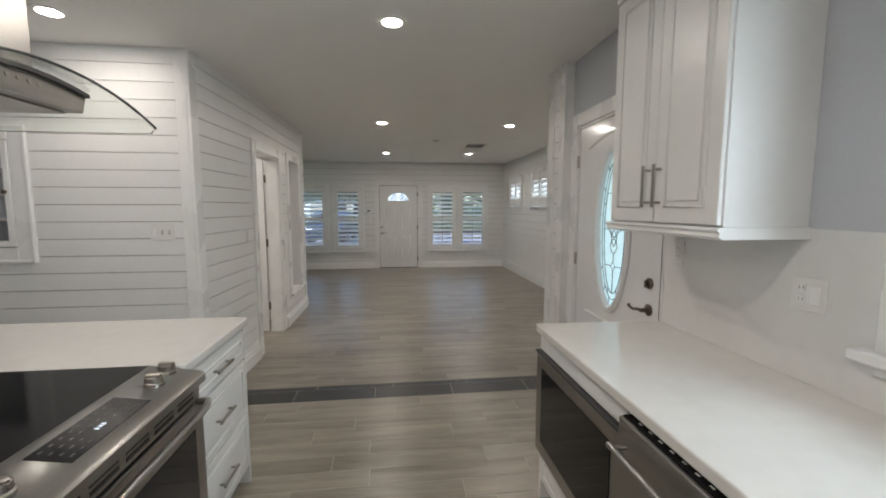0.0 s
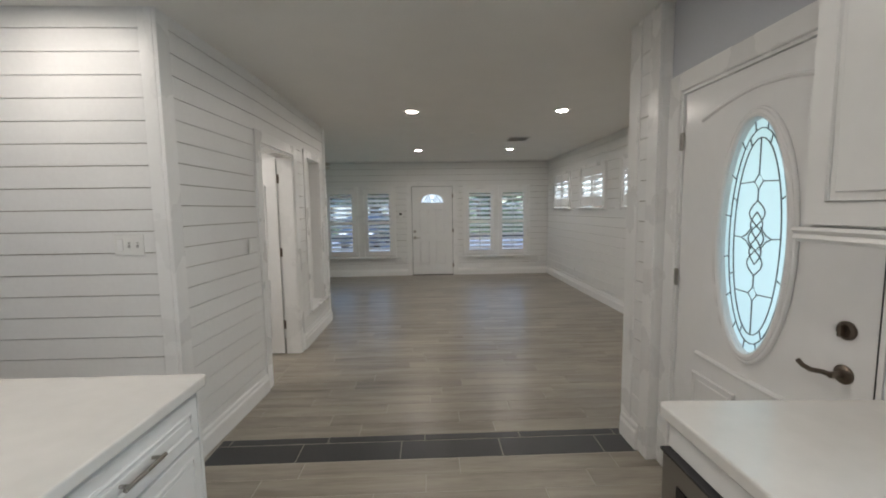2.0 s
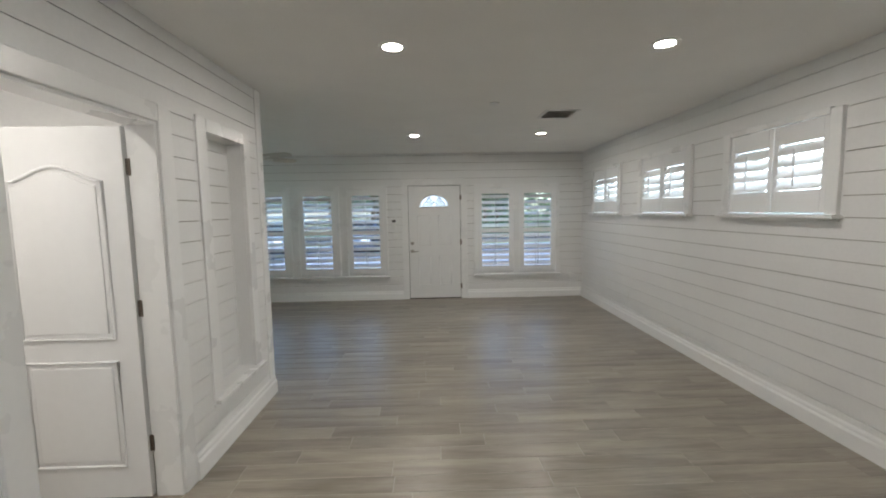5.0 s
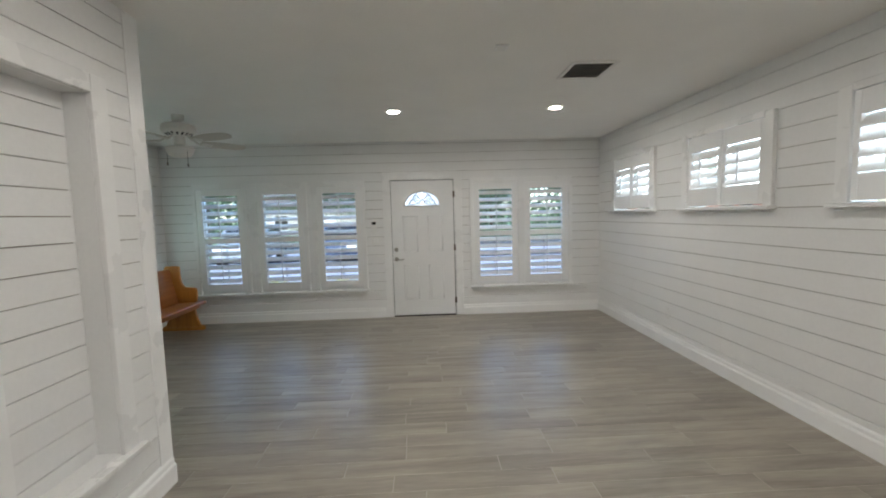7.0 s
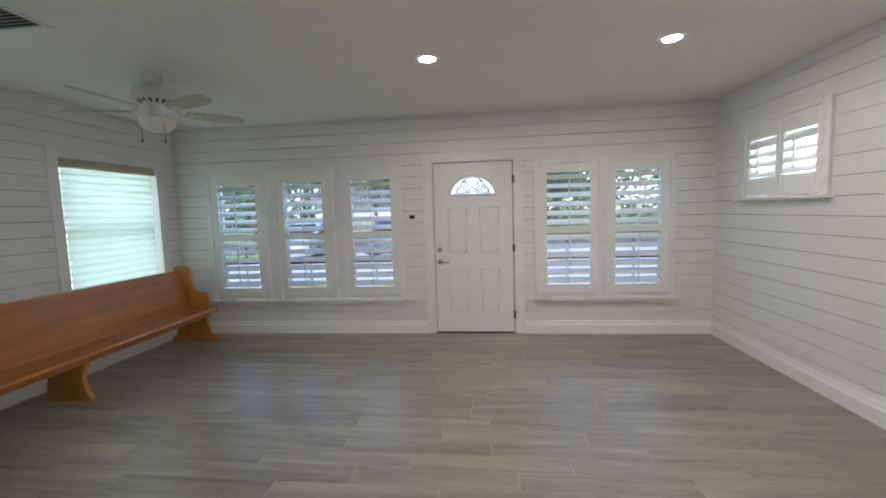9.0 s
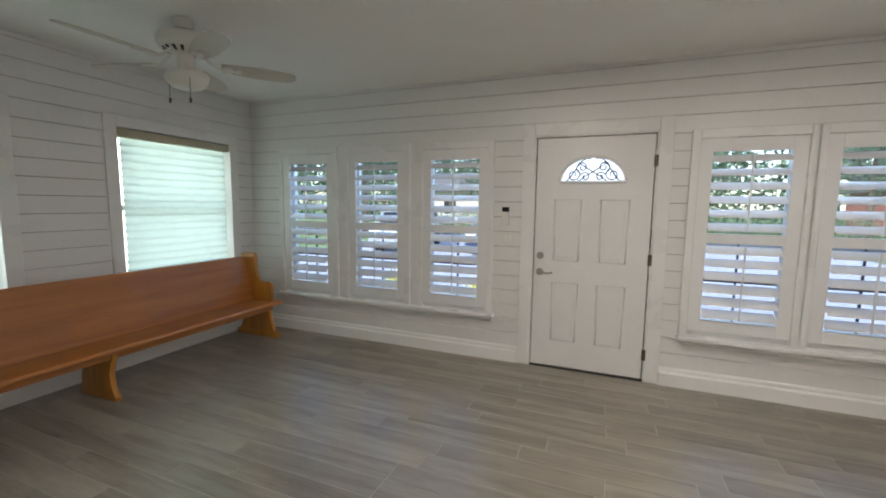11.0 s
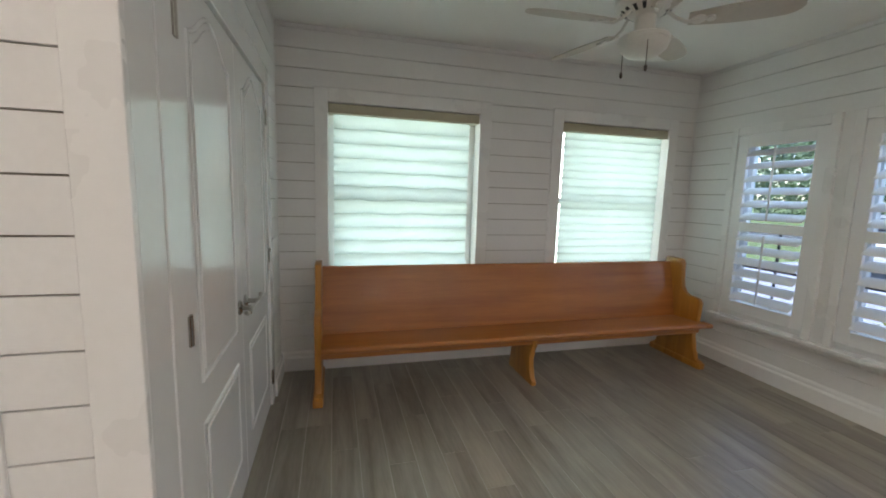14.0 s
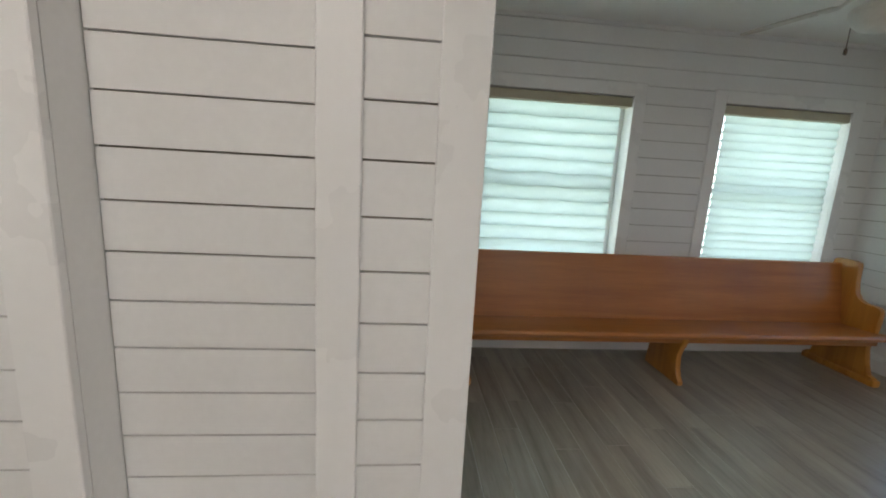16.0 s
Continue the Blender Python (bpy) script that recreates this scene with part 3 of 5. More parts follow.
def blind_window(number, y0, y1, fold):
    """A window filled by a drawn cellular shade under a tan valance."""
    w = base("window_%d" % number, (0, 0, 0), "wide window with flat white casing and deep reveal", "window", kind="structure")
    f = XW + 0.012
    part("casing", boxes((XW - 0.014, f, y0 - 0.10, y0, 0.60, 2.185), (XW - 0.014, f, y1, y1 + 0.10, 0.60, 2.185), (XW - 0.014, f, y0, y1, 2.085, 2.185), bevel=0.003), TRIM, w)
    part("window_sill", boxes((XW - 0.10, XW + 0.03, y0 - 0.12, y1 + 0.12, 0.675, 0.70), bevel=0.004), TRIM, w)
    part("window_frame", boxes((XW - 0.17, XW - 0.12, y0, y0 + 0.05, 0.70, 2.085), (XW - 0.17, XW - 0.12, y1 - 0.05, y1, 0.70, 2.085), (XW - 0.17, XW - 0.12, y0 + 0.05, y1 - 0.05, 2.035, 2.085),
                               (XW - 0.17, XW - 0.12, y0 + 0.05, y1 - 0.05, 0.70, 0.75), (XW - 0.17, XW - 0.12, y0 + 0.05, y1 - 0.05, 1.37, 1.42)), TRIM, w)
    pane_shadow_off(part("pane", boxes((XW - 0.147, XW - 0.143, y0 + 0.05, y1 - 0.05, 0.75, 2.035)), GLASS, w, "clear glass pane"))
    s = base("roller_shade", (XW - 0.05, (y0 + y1) / 2, 0.71), "drawn pale layered fabric shade under a tan valance", "window shade", "shades over the pew")
    h = (y1 - y0) / 2 - 0.012
    part("valance", boxes((-0.045, 0.052, -h - 0.008, h + 0.008, 1.295, 1.368), bevel=0.008, seg=2), TAN, s, "tan fabric valance")
    bm, z, rows = bmesh.new(), 0.0, []
    n = int(1.30 / fold)
    for i in range(n):
        za = 1.30 * i / n
        for q in range(6):
            u = q / 6
            rows.append((0.018 * math.sin(math.pi * u) ** 0.7 + 0.004 * (1 - u), za + 1.30 / n * u))
    rows.append((0, 1.30))
    cols = 30
    grid = []
    for d, z in rows:
        grid.append([bm.verts.new((d, -h + 0.03 + (2 * h - 0.06 - 0.035 * (number == 9)) * c / cols, z + 0.006 * math.sin(c * 0.55 + z * 9) * (fold > 0.08) * math.sin(math.pi * z / 1.3))) for c in range(cols + 1)])
    for r0, r1 in zip(grid, grid[1:]):
        for c in range(cols):
            bm.faces.new((r0[c], r0[c + 1], r1[c + 1], r1[c]))
    part("shade_fabric", bm, SHADE, s, "pale translucent folded fabric", True)
    for i in range(1, n):
        za = 1.30 * i / n
        bm = bmesh.new()
        hb = 0.024 if fold > 0.08 else 0.012
        lo = [bm.verts.new((-0.004, -h + 0.03 + (2 * h - 0.06 - 0.035 * (number == 9)) * c / cols, za - hb / 2 + 0.005 * math.sin(c * 0.55 + za * 9 + i) * (fold > 0.08))) for c in range(cols + 1)]
        hi = [bm.verts.new((-0.006, v.co.y, v.co.z + hb)) for v in lo]
        for c in range(cols):
            bm.faces.new((lo[c], lo[c + 1], hi[c + 1], hi[c]))
        part("overlap_band", bm, SHADE, s)
    part("bottom_rail", boxes((-0.008, 0.016, -h + 0.03, h - 0.03, -0.008, 0.006), bevel=0.003), PLASTIC, s)


blind_window(9, *BLINDS[0], 0.108)
blind_window(10, *BLINDS[1], 0.068)

# kitchen window beside the wall cabinet
kw = base("window_11", (0, 0, 0), "kitchen window with white casing and sill above the counter", "window", kind="structure")
part("casing", boxes((XK - 0.02, XK, 1.22, 1.30, 1.105, 2.15), (XK - 0.02, XK, -0.10, 0.0, 1.105, 2.15), (XK - 0.02, XK, 0.0, 1.22, 2.05, 2.15), bevel=0.004), TRIM, kw)
part("window_sill", boxes((XK - 0.07, XK + 0.05, -0.14, 1.335, 1.075, 1.105), (XK - 0.016, XK, -0.10, 1.305, 1.03, 1.075), bevel=0.004), TRIM, kw)
part("window_frame", boxes((XK + 0.08, XK + 0.12, 0, 0.05, 1.14, 2.05), (XK + 0.08, XK + 0.12, 1.17, 1.22, 1.14, 2.05), (XK + 0.08, XK + 0.12, 0.05, 1.17, 2.0, 2.05), (XK + 0.08, XK + 0.12, 0.05, 1.17, 1.14, 1.19),
                           (XK + 0.08, XK + 0.12, 0.05, 1.17, 1.57, 1.61)), TRIM, kw)
pane_shadow_off(part("pane", boxes((XK + 0.098, XK + 0.102, 0.05, 1.17, 1.19, 2.0)), GLASS, kw, "clear glass pane"))

# ---- doors ----


def holed_slab(axis, f0, f1, u0, u1, z0, z1, uc, curve):
    """A door leaf with a hole; curve: half widths and heights of the hole from top to bottom."""
    bm = bmesh.new()
    for s, ue in ((-1, u0), (1, u1)):
        pts = [(uc, z1), (ue, z1), (ue, z0), (uc, z0)] + [(uc + s * d, z) for d, z in reversed(curve)]
        clean = [p for i, p in enumerate(pts) if p != pts[i - 1]]
        prism(bm, clean, axis, f0, f1)
    return bm


def rect_loop(u0, u1, z0, z1, arch=0.0):
    pts = [(u0, z0), (u1, z0), (u1, z1)]
    if arch:
        for i in range(1, 12):
            t = i / 12
            pts.append((u1 + (u0 - u1) * t, z1 + arch * 0.5 * (1 - math.cos(2 * math.pi * t))))
    return pts + [(u0, z1)]


def moulded(parent, axis, face, out, loop, r=0.011):
    """A bead round a raised panel on a door leaf."""
    def p3(u, z, d):
        return (face + out * d, u, z) if axis == "x" else (u, face + out * d, z)
    part("panel_moulding", tube(bmesh.new(), [p3(u, z, 0) for u, z in loop], r, 8, True), DOOR, parent, smooth=True)
    cu, cz = sum(p[0] for p in loop) / len(loop), (min(p[1] for p in loop) + max(p[1] for p in loop)) / 2
    us, zs = [p[0] for p in loop], [p[1] for p in loop]
    ku, kz = 1 - 0.06 / (max(us) - min(us)), 1 - 0.06 / (max(zs) - min(zs))
    um = (max(us) + min(us)) / 2
    inner = [(um + (u - um) * ku, cz + (z - cz) * kz) for u, z in loop]
    a, b = sorted((face - out * 0.002, face + out * 0.006))
    part("raised_panel", prism(bmesh.new(), inner, axis, a, b, 0.003), DOOR, parent)


def hinge(parent, at, axis, material=BRONZE):
    x, y, z = at
    bm = turned(bmesh.new(), [(0.007, -0.045), (0.007, 0.045)], at, "z", 10)
    w = 0.016
    box(bm, *((x - 0.003, x + 0.003, y - w, y + w) if axis == "x" else (x - w, x + w, y - 0.003, y + 0.003)), z - 0.045, z + 0.045)
    part("hinge", bm, material, parent, "metal butt hinge")


def lever_set(parent, at, axis, out, way, material):
    """A round rose with a bent lever; out: sense of the door's normal, way: sense in which the lever points."""
    def p3(u, d, z):
        return (at[0] + out * d, at[1] + u, at[2] + z) if axis == "x" else (at[0] + u, at[1] + out * d, at[2] + z)
    bm = turned(bmesh.new(), [(0.032, 0), (0.032, out * 0.006), (0.024, out * 0.012), (0.012, out * 0.014), (0.011, out * 0.05)], at, axis, 24)
    tube(bm, [p3(0, 0.046, 0), p3(way * 0.02, 0.054, 0.003), p3(way * 0.06, 0.055, -0.006), p3(way * 0.095, 0.052, -0.003), p3(way * 0.115, 0.05, 0.008)], 0.0085, 10)
    part("lever_handle", bm, material, parent, "satin metal lever handle", True)


def deadbolt(parent, at, axis, out, material):
    bm = turned(bmesh.new(), [(0.031, 0), (0.031, out * 0.008), (0.024, out * 0.016), (0.008, out * 0.017)], at, axis, 24)
    x, y, z = at
    d0, d1 = sorted((out * 0.014, out * 0.034))
    box(bm, *((x + d0, x + d1, y - 0.006, y + 0.006) if axis == "x" else (x - 0.006, x + 0.006, y + d0, y + d1)), z - 0.02, z + 0.02, bevel=0.003)
    part("deadbolt", bm, material, parent, "round deadbolt with thumb turn", True)


# front door
door = base("door_1", (0, 0, 0), "closed white six-panel style entry door with an arched fanlight", "door", kind="structure")
YD = YF + 0.006
curve = [(0.26 * math.sin(math.pi / 2 * i / 12), 1.665 + 0.215 * math.cos(math.pi / 2 * i / 12)) for i in range(13)] + [(0, 1.665)]
dc = (DX0 + DX1) / 2
part("door_leaf", holed_slab("y", YD, YD + 0.045, DX0 + 0.005, DX1 - 0.005, 0.018, 2.041, dc, curve), DOOR, door)
for u0, u1 in ((0.165, 0.375), (0.54, 0.75)):
    moulded(door, "y", YD, -1, rect_loop(u0, u1, 0.985, 1.515), 0.009)
    moulded(door, "y", YD, -1, rect_loop(u0, u1, 0.26, 0.785), 0.009)
rim = [(dc + 0.26 * math.cos(math.pi * i / 24), 1.665 + 0.215 * math.sin(math.pi * i / 24)) for i in range(25)]
part("fanlight_frame", tube(bmesh.new(), [(u, YD - 0.002, z) for u, z in rim], 0.013, 8, True), DOOR, door, "white arched glazing frame", True)
part("fanlight_glass", prism(bmesh.new(), rim, "y", YD + 0.018, YD + 0.023), FROSTW, door, "pale obscured glass")
bm = bmesh.new()


def scroll(cx, cz, r, turns, start, flip):
    return [(cx + flip * r * (1 - 0.75 * i / 30) * math.cos(start + turns * 2 * math.pi * i / 30), YD + 0.008, cz + r * (1 - 0.75 * i / 30) * math.sin(start + turns * 2 * math.pi * i / 30)) for i in range(31)]


for flip in (-1, 1):
    tube(bm, scroll(dc + flip * 0.155, 1.728, 0.055, 1.3, 2.2, flip), 0.006, 6)
    tube(bm, scroll(dc + flip * 0.085, 1.79, 0.05, 1.3, -1.0, flip), 0.006, 6)
    tube(bm, scroll(dc + flip * 0.06, 1.712, 0.04, 1.2, 0.4, flip), 0.006, 6)
    tube(bm, [(dc + flip * (0.02 + 0.2 * t), YD + 0.008, 1.86 - 0.05 * t - 0.14 * t * t + 0.02 * math.sin(6 * t)) for t in [i / 14 for i in range(15)]], 0.006, 6)
    tube(bm, [(dc - flip * 0.12 + flip * 0.24 * t, YD + 0.008, 1.672 + 0.16 * t) for t in [i / 6 for i in range(7)]], 0.0055, 6)
part("ironwork", bm, DARKFRAME, door, "black scrolled ironwork", True)
part("casing", boxes((DX0 - 0.12, DX0 - 0.018, YF - 0.012, YF + 0.014, 0, 2.17), (DX1 + 0.018, DX1 + 0.12, YF - 0.012, YF + 0.014, 0, 2.17), (DX0 - 0.018, DX1 + 0.018, YF - 0.012, YF + 0.014, 2.063, 2.17), bevel=0.003), TRIM, door)
part("door_jamb", boxes((DX0 - 0.018, DX0 - 0.004, YF - 0.004, YF + 0.18, 0, 2.063), (DX1 + 0.004, DX1 + 0.018, YF - 0.004, YF + 0.18, 0, 2.063), (DX0 - 0.004, DX1 + 0.004, YF - 0.004, YF + 0.18, 2.05, 2.063)), TRIM, door)
# dark strip added behind the leaf, so that the gap's shade is painted in
part("gap_strip", boxes((DX0 - 0.004, DX0 + 0.012, YD + 0.046, YD + 0.06, 0.016, 2.05), (DX1 - 0.012, DX1 + 0.004, YD + 0.046, YD + 0.06, 0.016, 2.05), (DX0 + 0.012, DX1 - 0.012, YD + 0.046, YD + 0.06, 2.035, 2.05)), DARK, door, "dark strip added in the gap at the door leaf")
part("threshold", boxes((DX0 - 0.004, DX1 + 0.004, YF - 0.004, YF + 0.18, -0.004, 0.014), bevel=0.003), DARK, door, "dark metal threshold")
lever_set(door, (0.05, YD, 0.875), "y", -1, 1, NICKEL)
deadbolt(door, (0.05, YD, 1.02), "y", -1, NICKEL)
for z in (1.83, 1.03, 0.23):
    hinge(door, (DX1 + 0.004, YF - 0.006, z), "y")

# hall door, standing open into the side room
door = base("door_2", (0, 0, 0), "white two-panel interior door standing open", "door", kind="structure")
part("door_leaf", boxes((XL - 0.895, XL - 0.165, HY1 - 0.036, HY1, 0.012, 2.06), bevel=0.002), DOOR, door)
moulded(door, "y", HY1 - 0.036, -1, rect_loop(XL - 0.775, XL - 0.285, 0.93, 1.78, 0.075))
moulded(door, "y", HY1 - 0.036, -1, rect_loop(XL - 0.775, XL - 0.285, 0.20, 0.80))
part("casing", boxes((XL - 0.014, XL + 0.012, HY0 - 0.11, HY0, 0, 2.18), (XL - 0.014, XL + 0.012, HY1, HY1 + 0.11, 0, 2.18), (XL - 0.014, XL + 0.012, HY0, HY1, 2.085, 2.18), bevel=0.004), TRIM, door)
part("door_jamb", boxes((XL - 0.152, XL - 0.004, HY0 - 0.002, HY0 + 0.014, 0, 2.085), (XL - 0.152, XL - 0.004, HY1 - 0.014, HY1 + 0.002, 0, 2.085), (XL - 0.152, XL - 0.004, HY0 + 0.014, HY1 - 0.014, 2.068, 2.087)), TRIM, door)
for z in (1.85, 1.09, 0.32):
    hinge(door, (XL - 0.159, HY1 - 0.016, z), "y")

# closet doors
door = base("door_3", (0, 0, 0), "pair of closed gloss white two-panel closet doors", "door", kind="structure")
cm = (CX0 + CX1) / 2
YK = YC - 0.004
for a, b, s in ((CX0 + 0.004, cm - 0.002, 1), (cm + 0.002, CX1 - 0.004, -1)):
    leaf = part("door_leaf", boxes((a, b, YK - 0.036, YK, 0.012, 2.035), bevel=0.002), DOOR, door)
    moulded(leaf, "y", YK, 1, rect_loop(a + 0.125, b - 0.125, 0.80, 1.87, 0.105), 0.009)
    moulded(leaf, "y", YK, 1, rect_loop(a + 0.125, b - 0.125, 0.20, 0.65), 0.009)
    lever_set(leaf, ((b - 0.06) if s > 0 else (a + 0.06), YK, 0.89), "y", 1, -s, NICKEL)
    for z in (1.85, 1.01, 0.20):
        hinge(leaf, ((a - 0.004 if s > 0 else b + 0.004), YK + 0.016, z), "y", NICKEL)
part("casing", boxes((CX0 - 0.12, CX0 - 0.004, YC - 0.014, YC + 0.010, 0, 2.16), (CX1 + 0.004, CX1 + 0.12, YC - 0.014, YC + 0.010, 0, 2.16), (CX0 - 0.004, CX1 + 0.004, YC - 0.014, YC + 0.010, 2.045, 2.16), bevel=0.003), DOOR, door)

# back door with the oval light
door = base("door_4", (0, 0, 0), "closed white exterior door with a leaded oval light", "door", kind="structure")
XD, oy, oz = XK + 0.006, 2.785, 1.372
OK = 1.055                 # size of the oval light
oval = [(OK * 0.170 * math.sin(math.pi * i / 32), oz + OK * 0.470 * math.cos(math.pi * i / 32)) for i in range(33)]
part("door_leaf", holed_slab("x", XD, XD + 0.045, BY0, BY1, 0.04, 2.09, oy, oval), DOOR, door)
ring = [(oy + OK * 0.184 * math.sin(2 * math.pi * i / 56), oz + OK * 0.486 * math.cos(2 * math.pi * i / 56)) for i in range(56)]
part("oval_frame", tube(tube(bmesh.new(), [(XD - 0.004, u, z) for u, z in ring], 0.018, 8, True),
                        [(XD - 0.006, oy + (u - oy) * 1.10, oz + (z - oz) * 1.036) for u, z in ring], 0.010, 8, True), DOOR, door, "white moulded oval frame", True)
part("oval_glass", prism(bmesh.new(), [(oy + (u - oy) * 0.97, oz + (z - oz) * 0.985) for u, z in ring], "x", XD + 0.020, XD + 0.025), FROST, door, "pale blue textured leaded glass")
bm = bmesh.new()
GX = XD + 0.016


def came(pts, r=0.0026, closed=False):
    tube(bm, [(GX, oy + OK * u, oz + OK * z) for u, z in pts], r, 6, closed)


def oval_pts(ku, kz, n=40, a0=0.0, a1=2 * math.pi):
    return [(ku * math.sin(a0 + (a1 - a0) * i / n), kz * math.cos(a0 + (a1 - a0) * i / n)) for i in range(n)]


came(oval_pts(0.142, 0.432), closed=True)
came(oval_pts(0.116, 0.395), closed=True)
for k in range(16):
    a = 2 * math.pi * (k + 0.5) / 16
    came([(0.142 * math.sin(a), 0.432 * math.cos(a)), (0.170 * math.sin(a), 0.468 * math.cos(a))])
for k in range(8):
    a = 2 * math.pi * (k + 0.5) / 8
    came([(0.116 * math.sin(a), 0.395 * math.cos(a)), (0.142 * math.sin(a), 0.432 * math.cos(a))])
for s in (-1, 1):
    came([(0, s * 0.395), (0, s * 0.255)])
    came([(0, s * 0.255), (0.022, s * 0.225), (0, s * 0.195), (-0.022, s * 0.225)], closed=True)
    came([(0, s * 0.195), (0, s * 0.145)])
    came([(s * 0.022, 0.225), (s * 0.096, 0.222)])
    came([(s * 0.022, -0.225), (s * 0.096, -0.222)])
    came([(s * 0.116, 0.004), (s * 0.075, 0), (s * 0.05, -0.012), (s * 0.02, -0.045)])
    came([(s * 0.075, 0), (s * 0.05, 0.012), (s * 0.02, 0.045)])
    for f in (-1, 1):
        came([(f * 0.038 * math.sin(1.5 * math.pi * t), s * (0.150 - 0.150 * t)) for t in [i / 14 for i in range(15)]])
        came([(f * 0.030 * math.sin(math.pi * t), s * (0.105 - 0.105 * t)) for t in [i / 10 for i in range(11)]])
part("came", bm, LEAD, door, "dark lead cames in a knot pattern", True)
part("panel_moulding", tube(bmesh.new(), [(XD, BY0 + 0.16, 0.755), (XD, oy, 0.755), (XD, BY1 - 0.17, 0.765)], 0.014, 8), DOOR, door, smooth=True)
for u0, u1 in ((BY0 + 0.16, oy - 0.05), (oy + 0.05, BY1 - 0.16)):
    moulded(door, "x", XD, -1, rect_loop(u0, u1, 0.22, 0.66), 0.012)
part("panel_moulding", tube(bmesh.new(), [(XD, BY0 + 0.14 + (BY1 - BY0 - 0.28) * t, 1.93 + 0.07 * math.sin(math.pi * t)) for t in [i / 16 for i in range(17)]], 0.010, 8), DOOR, door, smooth=True)
part("casing", boxes((XK - 0.018, XK, BY1 + 0.018, BY1 + 0.117, 0, 2.205), (XK - 0.018, XK, BY0 - 0.02, BY1 + 0.018, 2.108, 2.205), bevel=0.005), TRIM, door)
part("door_jamb", boxes((XK - 0.004, XK + 0.16, BY1 + 0.004, BY1 + 0.02, 0.02, 2.108), (XK - 0.004, XK + 0.16, BY0 - 0.02, BY0 - 0.004, 0.02, 2.108), (XK - 0.004, XK + 0.16, BY0 - 0.004, BY1 + 0.004, 2.094, 2.11)), TRIM, door)
# thin dark strip added to draw the gap beside this leaf
part("gap_strip", boxes((XK - 0.006, XK + 0.002, BY0 - 0.004, BY0 - 0.001, 0.04, 2.09)), DARK, door, "dark strip added in the gap at the door leaf")
part("threshold", boxes((XK - 0.02, XK + 0.16, BY0 - 0.004, BY1 + 0.004, 0.0, 0.036), bevel=0.004), BRONZE, door, "bronze metal threshold")
lever_set(door, (XD, 2.37, 0.952), "x", -1, 1, BRONZE)
deadbolt(door, (XD, 2.37, 1.10), "x", -1, BRONZE)
for z in (1.85, 1.13, 0.35):
    hinge(door, (XK - 0.008, BY1 + 0.004, z), "x", NICKEL)

# ---- ceiling fittings ----


def downlight(at, watts):
    d = base("recessed_downlight", at, "round white recessed ceiling downlight, switched on", "ceiling light", "recessed downlights")
    part("trim_ring", turned(bmesh.new(), [(0.088, 0.0), (0.086, -0.006), (0.062, -0.008), (0.057, -0.004), (0.057, 0.0)], segs=32), PLASTIC, d, smooth=True)
    part("lens", turned(bmesh.new(), [(0.056, -0.001), (0.056, -0.004), (0.045, -0.006), (0.001, -0.0065)], segs=32), LAMP, d, "glowing frosted lens", True)
    lamp = bpy.data.lights.new("downlight_beam", "AREA")
    lamp.shape, lamp.size, lamp.energy, lamp.color = "DISK", 0.10, watts, (1.0, 0.95, 0.88)
    lo = new("downlight_beam", lamp)
    lo.matrix_world = pose(at[0], at[1], at[2] - 0.012)


# side-room pair is added fill; the kitchen rows at y below 1 are unseen
for x, y in ((-1.57, 2.98), (0.34, 2.88), (0.20, 5.82), (1.90, 5.80), (0.20, 8.80), (1.90, 8.74), (-1.57, 0.72), (0.10, 0.66), (-1.75, 4.55), (-2.7, 4.7), (-1.57, -1.45), (0.10, -1.45)):
    downlight((x, y, ZC), DOWN_W * {(-1.57, 2.98): 0.5, (0.34, 2.88): 0.8}.get((x, y), 1))

vent = base("ceiling_vent", (1.795, 7.645, ZC), "rectangular metal ceiling air vent with dark slats", "air vent")
part("frame", boxes((-0.18, 0.18, -0.19, -0.155, -0.008, 0), (-0.18, 0.18, 0.155, 0.19, -0.008, 0), (-0.18, -0.145, -0.155, 0.155, -0.008, 0), (0.145, 0.18, -0.155, 0.155, -0.008, 0), bevel=0.002), PLASTIC, vent)
part("backing", boxes((-0.145, 0.145, -0.155, 0.155, -0.002, -0.0005)), DARK, vent, "dark duct opening")
slat = mesh_of("slat", prism(bmesh.new(), [(-0.018, -0.014), (-0.016, -0.015), (0.014, -0.003), (0.012, -0.002)], "x", -0.145, 0.145), mat("grey_vent_metal", (0.62, 0.60, 0.56), 0.5, 0.1), False)
for i in range(9):
    s = new("slat", slat)
    s.parent = vent
    s.location = (0, -0.136 + 0.034 * i, 0)
copy_thing(vent, pose(-2.035, 7.72, ZC))
sensor = base("ceiling_sensor", (1.04, 7.18, ZC), "small square white ceiling sensor", "sensor")
part("cover", boxes((-0.045, 0.045, -0.045, 0.045, -0.012, 0), bevel=0.004, seg=2), PLASTIC, sensor)
for x in (-0.035, 0.035):
    part("side_grille", boxes((x - 0.005, x + 0.005, -0.03, 0.03, -0.0145, -0.011)), TRIM, sensor)

# ---- ceiling fan ----
fan = base("ceiling_fan", (-1.99, 8.77, ZC + 0.0), "white five-blade ceiling fan with frosted bowl light", "ceiling fan")
part("canopy", turned(bmesh.new(), [(0.058, 0), (0.057, -0.035), (0.050, -0.058), (0.030, -0.066), (0.016, -0.067)], segs=28), FANPAINT, fan, smooth=True)
part("downrod", turned(bmesh.new(), [(0.013, -0.06), (0.013, -0.085), (0.03, -0.087), (0.03, -0.10)], segs=16), FANPAINT, fan, smooth=True)
